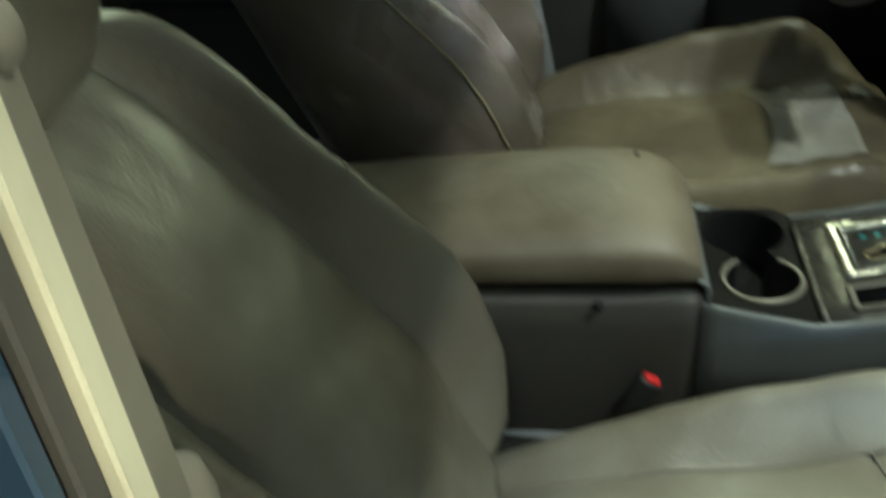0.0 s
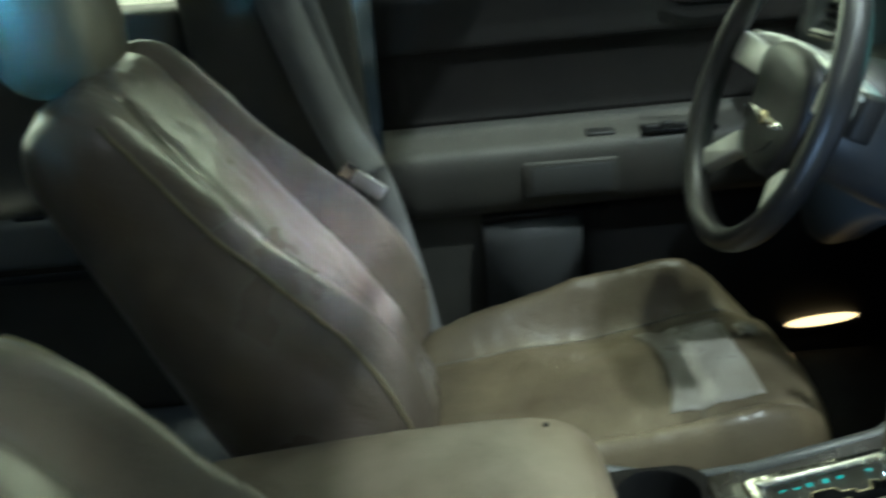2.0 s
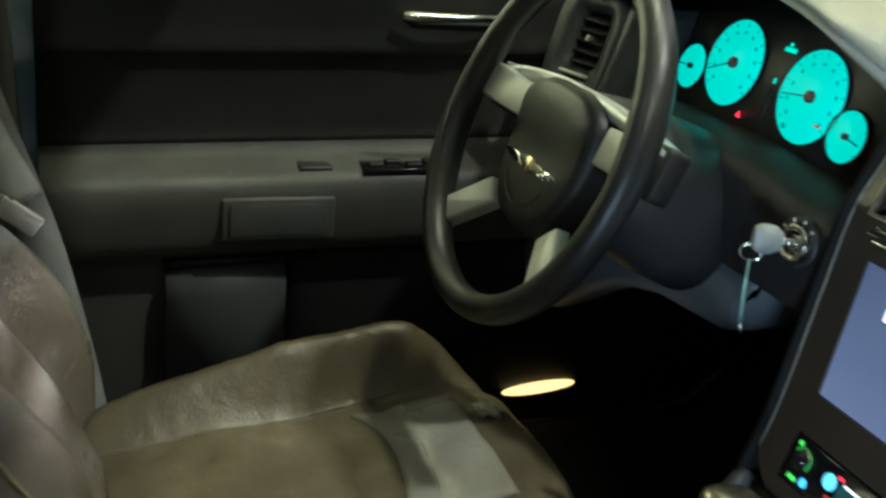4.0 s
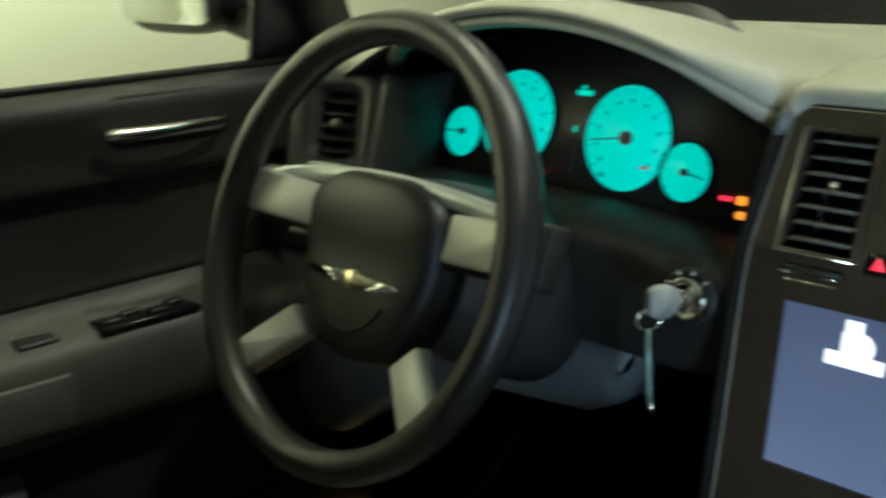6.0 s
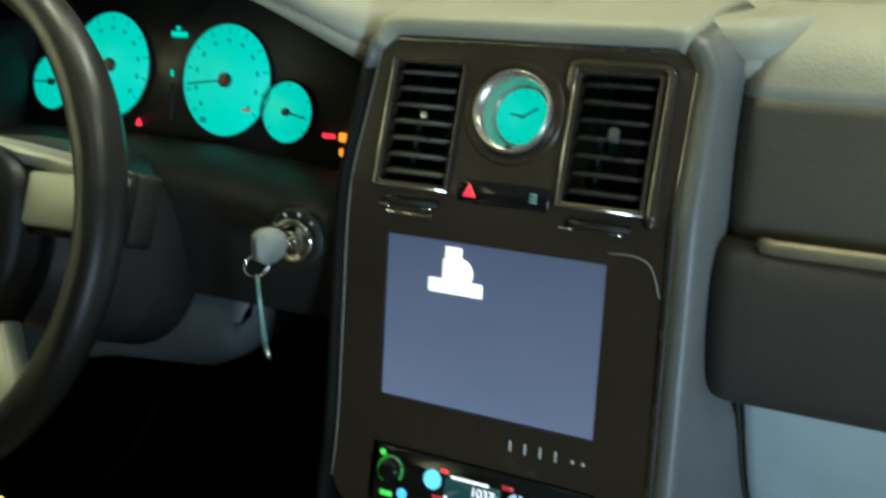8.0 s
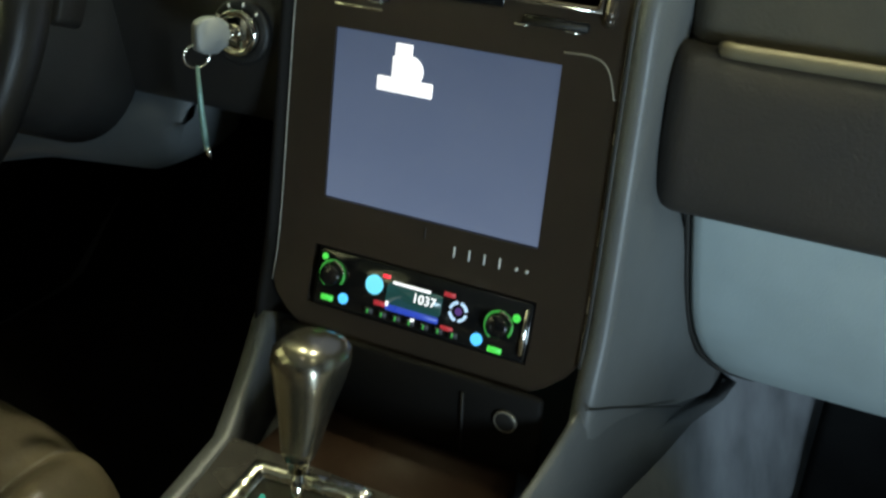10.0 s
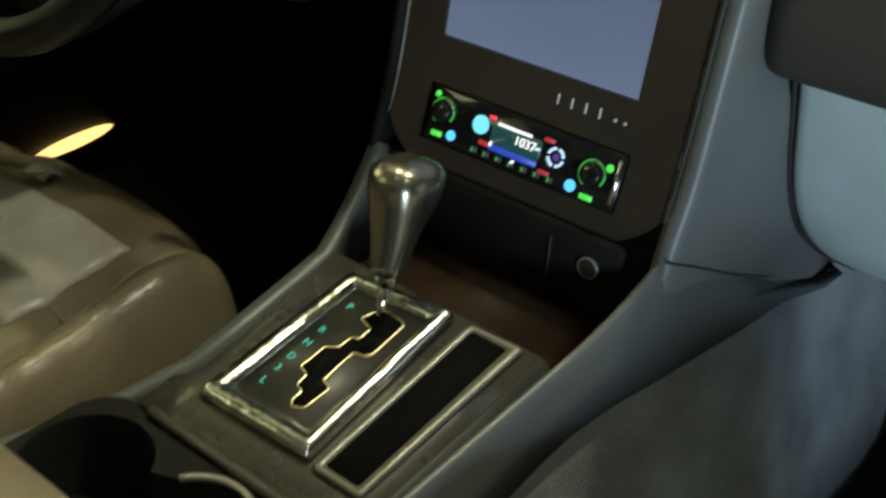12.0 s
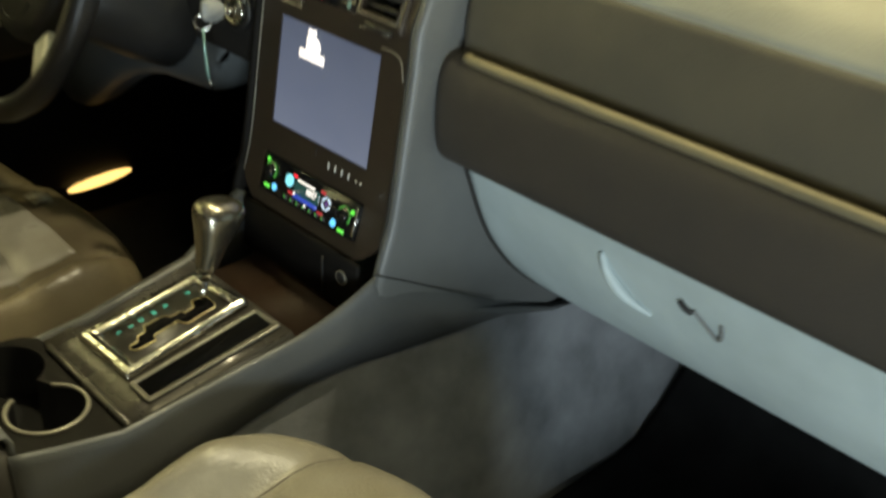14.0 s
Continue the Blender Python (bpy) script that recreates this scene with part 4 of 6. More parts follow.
def cluster():
    cl = thing("instrument_cluster", "four glowing teal dials in a black binnacle", "gauges")
    place = basis((0.093, 0.375, 0.73), RIGHT, (0.25, 0, 1))
    part("panel", prism(rounded([(-0.25, -0.085), (0.25, -0.085), (0.25, 0.045), (0.13, 0.122), (-0.12, 0.122), (-0.24, 0.055)], 0.03), place, 0.003), BLACK, cl)
    # sides of the binnacle
    rows = []
    for y in np.linspace(0.140, 0.640, 60):
        z1 = hood_z(y)
        x = hood_back(y)
        rows.append([(0.014 + x, y, z1 - 0.0125), (0.05 + 0.6 * x, y, z1 - 0.016), (0.115, y, z1 - 0.020)])
    part("hood_lining", sheet(rows, 0.004, (0, 0, 1)), LINING, cl)
    needle_at = {0: 262, 1: 248, 2: 100, 3: 268}
    for k, (y, z, r) in enumerate(((0.307, 0.7255, 0.0495), (0.448, 0.731, 0.0495), (0.2365, 0.703, 0.0262), (0.522, 0.711, 0.0265))):
        at = place @ Matrix.Translation((0.375 - y, (z - 0.73) * 1.031, 0))
        dial = part("dial", prism(circle(r, 48), at, 0.005 if r > 0.03 else 0.0065, 0.0006), DIAL, cl)
        h = 0.005 if r > 0.03 else 0.0065
        part("dial_ring", ring_prism(circle(r + 0.0016, 48), circle(r + 0.0001, 48), at, h + 0.002, 0.0006), BLACK, dial)
        n = 20 if r > 0.03 else 8
        for i in range(n + 1):
            a = -130 + 260 * i / n
            big = i % 2 == 0
            bm = box(-0.00035 - 0.0003 * big, 0.00035 + 0.0003 * big, r * (0.84 if big else 0.9), r * 0.95, h, h + 0.0003)
            bm.transform(at @ pose(0, 0, 0, 0, 0, a))
            part("tick", bm, DIAL_DARK, dial)
            if big and r > 0.03:
                bm = box(-0.0022, 0.0022, r * 0.68, r * 0.74, h, h + 0.0003)
                bm.transform(at @ pose(0, 0, 0, 0, 0, a))
                part("figure_bar", bm, DIAL_DARK, dial)
        part("hub", prism(circle(r * 0.13, 20), at, h + 0.005, 0.001), HUB, dial, "dark red-brown needle hub")
        bm = box(-0.0006, 0.0006, 0, r * 0.85, h + 0.003, h + 0.004)
        bm.transform(at @ pose(0, 0, 0, 0, 0, -needle_at[k]))
        part("needle", bm, NEEDLE, dial)
    at = place @ Matrix.Translation((0.375 - 0.32, -0.0355, 0.0052))
    part("icon_mark", prism(rect(0.008, 0.005, 0.001, cx=-0.01, cy=-0.006), at, 0.0004), DIAL_DARK, cl)
    part("red_arc", prism(rect(0.010, 0.0022, 0.0005, cx=0.038, cy=0.006), at, 0.0004), RED_DIM, cl)
    for u, v, w, h, mat in ((0.0085, 0.0335, 0.019, 0.0052, TEAL_GLOW), (-0.0065, 0.039, 0.004, 0.0040, TEAL_GLOW), (0.003, -0.002, 0.0025, 0.006, TEAL_GLOW)):
        if u == 0.0085:
            for i in range(6):
                part("odometer_digit", prism(rect(0.0024, h, 0.0004, cx=u - w / 2 + 0.0032 * (i + 0.5), cy=v), place, 0.0042), mat, cl)
        else:
            part("indicator", prism(rect(w, h, 0.0006, cx=-u + 0.0002 if u < 0 else u, cy=v), place, 0.0042), mat, cl)
    part("divider", prism(rect(0.006, 0.034, 0.002, cx=0.003, cy=-0.028), place, 0.0035), SLATE, cl)
    part("warning_light", prism(rounded([(-0.0375, -0.053), (-0.0295, -0.053), (-0.0335, -0.0455)], 0.0015, 3), place, 0.0042), RED_GLOW, cl, "lit red warning light")
    part("warning_light", prism(rect(0.0125, 0.0040, 0.001, cx=0.182, cy=-0.0445), place, 0.0042), RED_GLOW, cl)
    part("warning_light", prism(rect(0.0095, 0.0075, 0.002, cx=0.1972, cy=-0.0445), place, 0.0042), AMBER_GLOW, cl, "lit amber warning light")
    part("warning_light", prism(rect(0.0085, 0.0065, 0.002, cx=0.1985, cy=-0.057), place, 0.0042), AMBER_GLOW, cl)


cluster()

# ---------------------------------------------------------------- steering wheel, column and key


def steering_wheel():
    w = thing("steering_wheel", "dark leather steering wheel with four satin silver spokes", "steering wheel")
    a = 0.36
    place = basis((-0.177, 0.386, 0.664), RIGHT, (math.sin(a), 0, math.cos(a)))

    def put(name, bm, mat, label="", parent=None):
        bm.transform(place)
        return part(name, bm, mat, parent or w, label)
    rings = []
    for i in range(96):
        t = 2 * math.pi * i / 96
        grip = 1 + 0.10 * max(0, math.cos(2 * t - 0.9)) ** 4
        o = Vector((math.cos(t), math.sin(t), 0))
        rings.append([o * (0.1850 + 0.0150 * grip * math.cos(q)) + Vector((0, 0, 0.004 + 0.0175 * grip * math.sin(q))) for q in np.linspace(0, 2 * math.pi, 17)[:-1]])
    rings.append(rings[0])
    put("rim", loft(rings, caps=False), RUBBER, "dark leather rim")
    # airbag cover: a shield, domed
    outline = rounded([(-0.088, 0.040), (-0.045, 0.062), (0.045, 0.062), (0.088, 0.040), (0.084, -0.035), (0.055, -0.088), (0.0, -0.100), (-0.055, -0.088), (-0.084, -0.035)], 0.022, 4)
    rings = []
    for f, z in ((1.02, -0.052), (1.02, -0.034), (0.995, -0.022), (0.94, -0.0145), (0.84, -0.0105), (0.6, -0.008), (0.3, -0.007), (0.02, -0.007)):
        rings.append([(p.x * f, p.y * f - 0.012 * (1 - f), z + 0.012 * max(0, p.y) * f / 0.06) for p in outline])
    cover = put("airbag_cover", loft(rings), COVER, "dark slate airbag cover")
    bm = tube([(0.055 * math.cos(t), -0.008 + 0.055 * math.sin(t), -0.0072) for t in np.linspace(0.35, 2.8, 24)], 0.0011, 6)
    put("relief_ring", bm, SLATE, parent=cover)
    bm = tube([(0.05 * math.cos(t), -0.018 + 0.055 * math.sin(t), -0.0072) for t in np.linspace(3.7, 5.75, 20)], 0.0011, 6)
    put("relief_ring", bm, SLATE, parent=cover)
    # top brow joining the upper spokes
    rings = []
    for u in np.linspace(-0.178, 0.178, 25):
        up0 = 0.050 + 0.016 * (1 - (u / 0.178) ** 2)
        z = -0.020 - 0.006 * (abs(u) / 0.178)
        rings.append([(u, up0 - 0.016, z), (u, up0 - 0.004, z + 0.003), (u, up0, z - 0.002), (u, up0 - 0.001, z - 0.024), (u, up0 - 0.016, z - 0.024)])
    put("brow", loft(rings), BROW, "satin grey brow over the airbag cover")
    for s in (-1, 1):
        o = rounded([(s * 0.086, 0.004), (s * 0.176, 0.006), (s * 0.182, 0.028), (s * 0.177, 0.047), (s * 0.088, 0.043)], 0.004, 3)
        if s < 0:
            o = o[::-1]
        bm = prism(o, Matrix.Translation((0, 0, -0.030)), 0.014, 0.003)
        for v in bm.verts:
            v.co.z += 0.012 * (abs(v.co.x) - 0.09) / 0.09
        put("spoke", bm, SILVER, "satin silver spoke insert")
        b = rounded([(s * 0.07, -0.002), (s * 0.185, 0.000), (s * 0.188, 0.052), (s * 0.07, 0.052)], 0.006, 3)
        if s < 0:
            b = b[::-1]
        put("spoke_back", prism(b, Matrix.Translation((0, 0, -0.046)), 0.022, 0.003), SLATE)
        o = [(s * 0.058, -0.090), (s * 0.083, -0.066), (s * 0.140, -0.124), (s * 0.114, -0.145)]
        o = rounded(o if s < 0 else o[::-1], 0.004, 3)
        o = o if s < 0 else o
        bm = prism(o, Matrix.Translation((0, 0, -0.034)), 0.018, 0.004)
        for v in bm.verts:
            v.co.z += 0.020 * (math.hypot(v.co.x, v.co.y) - 0.105) / 0.075
        put("spoke", bm, SILVER, "satin silver lower spoke")
    # winged badge as plain shapes
    badge = put("badge", prism(circle(0.0088, 28, 0, -0.030), Matrix.Translation((0, 0, -0.0078)), 0.006, 0.002), GOLD, "small round gilt badge", cover)
    for s in (-1, 1):
        for k, (x1, dz, wd) in enumerate(((0.062, 0.0040, 0.0034), (0.053, 0.0, 0.0030), (0.040, -0.0035, 0.0026))):
            o = [(s * 0.008, -0.030 + dz * 0.8 - wd), (s * x1, -0.0325 + dz * 0.7 + wd * 0.2), (s * (x1 - 0.008), -0.0320 + dz * 0.7 + wd), (s * 0.008, -0.030 + dz * 0.8 + wd * 0.7)]
            put("badge_wing", prism(o if s > 0 else o[::-1], Matrix.Translation((0, 0, -0.0078)), 0.0035 - 0.0004 * k), CHROME, parent=cover)
    # column shroud and stalk
    col = thing("steering_column", "dark plastic steering column shroud with a stalk", "steering column")
    rings = []
    for z, rx, ry, dy in ((-0.045, 0.062, 0.055, 0), (-0.06, 0.075, 0.068, 0), (-0.10, 0.085, 0.078, -0.004), (-0.16, 0.09, 0.085, -0.008), (-0.215, 0.092, 0.088, -0.01)):
        rings.append([(spow(math.cos(t), 0.8) * rx, spow(math.sin(t), 0.8) * ry + dy, z) for t in np.linspace(0, 2 * math.pi, 37)[:-1]])
    bm = loft(rings)
    bm.transform(place)
    part("shroud", bm, SHROUD, col)
    bm = tube([(-0.07, -0.005, -0.075), (-0.11, -0.008, -0.07), (-0.165, -0.010, -0.06)], [0.008, 0.007, 0.009], 12)
    bm.transform(place)
    part("stalk", bm, BLACK, col)


def spow(v, p):
    return math.copysign(abs(v) ** p, v)


steering_wheel()


def ignition():
    ig = thing("ignition_lock", "round chrome ignition lock in the dash", "ignition lock")
    place = basis((-0.004, 0.168, 0.624), (0.1, -1, 0), (0.12, 0, 1))
    part("escutcheon", ring_prism(circle(0.0245, 36), circle(0.017, 36), place, 0.008, 0.002), BLACK, ig)
    part("ring", ring_prism(circle(0.0175, 36), circle(0.0125, 36), place, 0.014, 0.002), CHROME, ig, "chrome lock ring")
    part("barrel", prism(circle(0.0128, 28), place, 0.012, 0.001), CHROME, ig)
    for i in range(4):
        bm = box(-0.0008, 0.0008, 0.0195, 0.0225, 0.0075, 0.0086)
        bm.transform(place @ pose(0, 0, 0, 0, 0, 60 - 35 * i))
        part("position_mark", bm, PALE_MARK, ig)
    key = thing("car_key", "grey plastic key hanging with a ring and a chain tag", "key")
    at = place @ pose(0, 0, 0.012, 0, 0, 12)
    bm = box(-0.0012, 0.0012, -0.004, 0.004, -0.004, 0.016)
    bm.transform(at)
    part("blade", bm, CHROME, key)
    bow_at = basis((-0.041, 0.1715, 0.6295), (1, -0.32, -0.06), (0.06, 0, 1))
    bm = prism(rounded([(-0.0145, -0.010), (-0.006, -0.0135), (0.0075, -0.0125), (0.0135, -0.005), (0.0135, 0.005), (0.0075, 0.0125), (-0.006, 0.0135), (-0.0145, 0.010)], 0.006, 4), bow_at, 0.008, 0.0025)
    part("bow", bm, KEY_GREY, key, "grey plastic key head")
    c = Vector((-0.0535, 0.1735, 0.6155))
    part("key_ring", tube([c + Vector((0.0085 * math.cos(t), -0.005 * math.cos(t), 0.0085 * math.sin(t))) for t in np.linspace(0, 2 * math.pi, 33)[:-1]], 0.0009, 6, closed=True), CHROME, key)
    tag = part("tag", tube([(-0.0535, 0.1735, 0.608), (-0.053, 0.1733, 0.58), (-0.0515, 0.173, 0.555), (-0.050, 0.1725, 0.543)], [0.0016, 0.0024, 0.0030, 0.0022], 6), TAG, key, "narrow greenish metal tag")
    part("tag_tip", tube([(-0.050, 0.1725, 0.545), (-0.049, 0.172, 0.539), (-0.047, 0.1715, 0.533)], [0.0024, 0.0022, 0.0007], 8), CHROME, tag)


ignition()

# ---------------------------------------------------------------- console


def deck(x):
    return 0.36 + 0.2 * (x + 0.15) if x > -0.34 else 0.322


def console():
    c = thing("center_console", "grey centre console with raised side rails", "console")
    # side walls with the rails that sweep up to the stack
    for s in (1, -1):
        rings = []
        for x in (-0.450, -0.43, -0.40, -0.34, -0.28, -0.22, -0.17, -0.14, -0.115, -0.095, -0.075, -0.058, -0.047, -0.03, 0.0, 0.05, 0.12, 0.20, 0.24):
            top = interp(x, [-0.90, -0.46, -0.40, -0.34, -0.28, -0.14, -0.115, -0.095, -0.075, -0.058, -0.047, 0.0, 0.05, 0.12, 0.20, 0.24],
                         [0.36, 0.36, 0.345, 0.332, 0.338, 0.362, 0.372, 0.382, 0.394, 0.406, 0.414, 0.393, 0.368, 0.333, 0.303, 0.301])
            if s > 0 and x < -0.33:
                top -= 0.03
            out = interp(x, [-0.90, -0.335, -0.28, -0.14, -0.047, 0.05, 0.2, 0.24], [0.112 + 0.036 * (s > 0), 0.112 + 0.036 * (s > 0), 0.104, 0.112, 0.141, 0.155, 0.162, 0.165])
            if s < 0:
                out = interp(x, [-0.90, -0.335, -0.28, -0.14, -0.047, 0.05, 0.2, 0.24], [0.112, 0.113, 0.114, 0.126, 0.146, 0.164, 0.179, 0.182])
            inn = out - (0.020 if s > 0 else 0.012)
            low = interp(x, [-0.9, -0.34, -0.2, -0.1, 0.1, 0.2, 0.24], [0.15, 0.24, 0.300, 0.319, 0.323, 0.296, 0.294])
            ring = [(inn, low), (inn, top - 0.006), (inn + 0.003, top), (inn + 0.3 * (out - inn) + 0.002, top + 0.001), (out - 0.003, top - 0.003), (out, top - 0.010), (out + 0.004, (top + low) / 2), (out + 0.012, low)]
            rings.append([(x, s * a, b) for a, b in ring])
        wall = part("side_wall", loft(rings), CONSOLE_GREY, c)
        if s < 0:
            line = [(-0.056, -0.1470, 0.4215), (-0.04, -0.1515, 0.4140), (-0.02, -0.1545, 0.4045), (0.021, -0.1602, 0.383), (0.06, -0.1670, 0.363), (0.108, -0.1750, 0.338)]
            part("joint", tube(curve([(a, b + 0.0012, c) for a, b, c in line], 4), 0.0008, 6), RUBBER_BLACK, wall)
    # deck between the rails with openings for the cups and tray
    dk = lambda r, u, h=0.0: Vector((u, -r, deck(u) + h))
    rows = [[(x, y, deck(x) - 0.002) for y in np.linspace(-0.1045 - 0.07 * (x + 0.135), 0.098, 8)] for x in (-0.325, -0.29, -0.22, -0.135)]
    edge = [[(x, -0.1040 - 0.07 * (x + 0.135) - a, deck(x) - 0.0025 - b) for a, b in ((0.0, 0.0), (0.003, 0.001), (0.007, 0.005), (0.014, 0.010))] for x in (-0.325, -0.29, -0.22, -0.135)]
    part("deck_edge", sheet(edge, 0.006, (0, 0, -1)), RUBBER_BLACK, c, "black rolled edge of the shifter panel")
    part("deck", sheet(rows, 0.012, (0, 0, -1)), DECK, c, "satin dark shifter panel")
    rows = [[(x, y, z) for y in (-0.096, 0.096)] for x, z in ((-0.137, 0.352), (-0.125, 0.338), (-0.10, 0.334), (-0.05, 0.336), (-0.046, 0.352))]
    part("bin_mat", sheet(rows, 0.01, (0, 0, -1)), BIN, c, "brown bin floor below the stereo")
    # cup holders: one figure-of-eight opening in a lower plate
    part("cup_floor", box(-0.445, -0.322, -0.096, 0.135, 0.245, 0.255), BLACK, c)
    hole = []
    ca, ra, cb, rb, neck = (-0.382, 0.081), 0.0445, (-0.374, -0.012), 0.0405, 0.021
    ta, tb = math.asin(neck / ra), math.asin(neck / rb)
    for t in np.linspace(ta - math.pi / 2, 2 * math.pi - ta - math.pi / 2, 40):
        hole.append((ca[0] + ra * math.cos(t), ca[1] + ra * math.sin(t)))
    for t in np.linspace(math.pi / 2 + tb, 2.5 * math.pi - tb, 40):
        hole.append((cb[0] + rb * math.cos(t), cb[1] + rb * math.sin(t)))
    z = 0.3185
    bm = bmesh.new()
    loops = []
    for pts in ([(-0.45, -0.098), (-0.322, -0.098), (-0.322, 0.100), (-0.327, 0.116), (-0.338, 0.127), (-0.352, 0.132), (-0.45, 0.132)], hole):
        vs = [bm.verts.new((a, b, z)) for a, b in pts]
        loops += [bm.edges.new((vs[k - 1], vs[k])) for k in range(len(vs))]
    bmesh.ops.triangle_fill(bm, edges=loops, use_beauty=True)
    part("cup_plate", bm, SHADED_BLACK, c)
    part("cup_holder", loft([[(a + (0.5 * (ca[0] + cb[0]) - a) * f, b + (0.03 - b) * f, h) for a, b in hole] for f, h in ((0.0, z + 0.001), (0.015, z - 0.004), (0.05, 0.256))], caps=False), BLACK, c, "black joined cup holders")
    part("cup_rim", tube([(a, b, z + 0.001) for a, b in hole[40:]], 0.0028, 8), SATIN_GREY, c, "satin grey cup rim")
    part("panel_lip", tube([(-0.325, y, 0.3195 + 0.002) for y in np.linspace(-0.092, 0.086, 6)], 0.0045, 10), DECK, c, "satin rounded lip of the shifter panel")
    part("cup_paper", box(-0.380, -0.362, 0.002, 0.014, 0.256, 0.262, 0.001), GREY, c)
    return c


def shifter():
    g = thing("gear_selector", "automatic gear selector with chrome frame and satin knob", "gear selector")
    mid = Vector((-0.219, 0.0165, deck(-0.219)))
    place = basis(mid, RIGHT, (1, 0, 0.2))
    outer = [(-0.0495, -0.0815), (0.0515, -0.0780), (0.0485, 0.0793), (-0.0445, 0.0690)]
    inner = [(-0.0335, -0.0615), (0.0370, -0.0600), (0.0345, 0.0645), (-0.0305, 0.0585)]
    fr = part("chrome_frame", ring_prism(rounded(outer, 0.003, 3), rounded(inner, 0.002, 3), place, 0.010, 0.006), BRIGHT, g, "bright chrome frame")
    part("gate_plate", prism(rounded(inner, 0.002, 3), place, 0.002), PLATE, g, "satin graphite gate plate")

    def loc(x, y):
        return Vector((-(y - mid.y), (x - mid.x) * 1.0198))
    left = [(0.0, 0.054), (-0.006, 0.038), (0.007, 0.034), (0.007, 0.022), (0.001, 0.019), (0.0005, 0.007), (-0.008, 0.002), (-0.009, -0.022), (0.0, -0.025), (0.001, -0.036), (0.008, -0.038), (0.008, -0.048), (0.012, -0.052)]
    right = [(0.020, -0.048), (0.022, -0.025), (0.013, -0.022), (0.0125, 0.009), (0.021, 0.011), (0.025, 0.016), (0.0245, 0.050), (0.020, 0.053)]
    poly = rounded(left + right, 0.0014, 3)
    part("gate_slot", prism(poly, place, 0.0024), PIT_SHADE, g)
    bm = tube([(p.x, p.y, 0.0027) for p in poly], 0.0009, 6, closed=True)
    bm.transform(place)
    part("gate_edge", bm, GOLD, g, "thin gilt edge of the gate")
    for text, x in (("P", -0.177), ("R", -0.206), ("N", -0.221), ("D", -0.237), ("3", -0.250), ("L", -0.264)):
        words("position_letter", text, place @ Matrix.Translation((*loc(x, 0.0385), 0.0022)), 0.0085, TEAL_DIM, g)
    # lever and knob
    part("shaft", tube([(-0.176, 0.010, 0.352), (-0.172, 0.012, 0.37), (-0.167, 0.0135, 0.388)], [0.0045, 0.0045, 0.0042], 12), CHROME, g)
    part("collar", tube([(-0.1685, 0.013, 0.383), (-0.1665, 0.0135, 0.392), (-0.165, 0.014, 0.398)], [0.0065, 0.0085, 0.009], 16), CHROME, g)
    rings = []
    for k, fx, fy in ((0, 0.010, 0.010), (0.1, 0.0125, 0.0125), (0.35, 0.0165, 0.0165), (0.6, 0.0225, 0.0210), (0.78, 0.0275, 0.0235), (0.9, 0.0275, 0.0225), (0.97, 0.0215, 0.0170), (1.0, 0.010, 0.008)):
        mid2 = Vector((-0.166, 0.0135, 0.394)).lerp(Vector((-0.137, 0.019, 0.472)), k)
        rings.append([mid2 + Vector((spow(math.cos(t), 0.75) * fx, spow(math.sin(t), 0.75) * fy, -0.25 * math.cos(t) * fx * (k > 0.5))) for t in np.linspace(0, 2 * math.pi, 33)[:-1]])
    part("knob", loft(rings), SATIN_KNOB, g, "satin silver teardrop knob")
    tray = thing("coin_tray", "narrow black coin tray with satin rim", "tray")
    mid2 = Vector((-0.2185, -0.066, deck(-0.2185)))
    tp = basis(mid2, RIGHT, (1, 0, 0.2))
    o = rounded([(-0.025, -0.081), (0.0165, -0.081), (0.0250, 0.0815), (-0.021, 0.079)], 0.004, 4)
    i = rounded([(-0.0185, -0.075), (0.010, -0.075), (0.0160, 0.0740), (-0.0150, 0.0745)], 0.003, 4)
    part("rim", ring_prism(o, i, tp, 0.0030, 0.0014), TRAY_RIM, tray, "satin dark rim")
    bm = tube([(a, b, 0.0006) for a, b in o], 0.0009, 5, closed=True)
    bm.transform(tp)
    part("groove", bm, RUBBER_BLACK, tray)
    # Black sheet in place of a deep, shaded pocket.
    part("pocket", prism(i, tp, 0.0012), PIT_SHADE, tray)


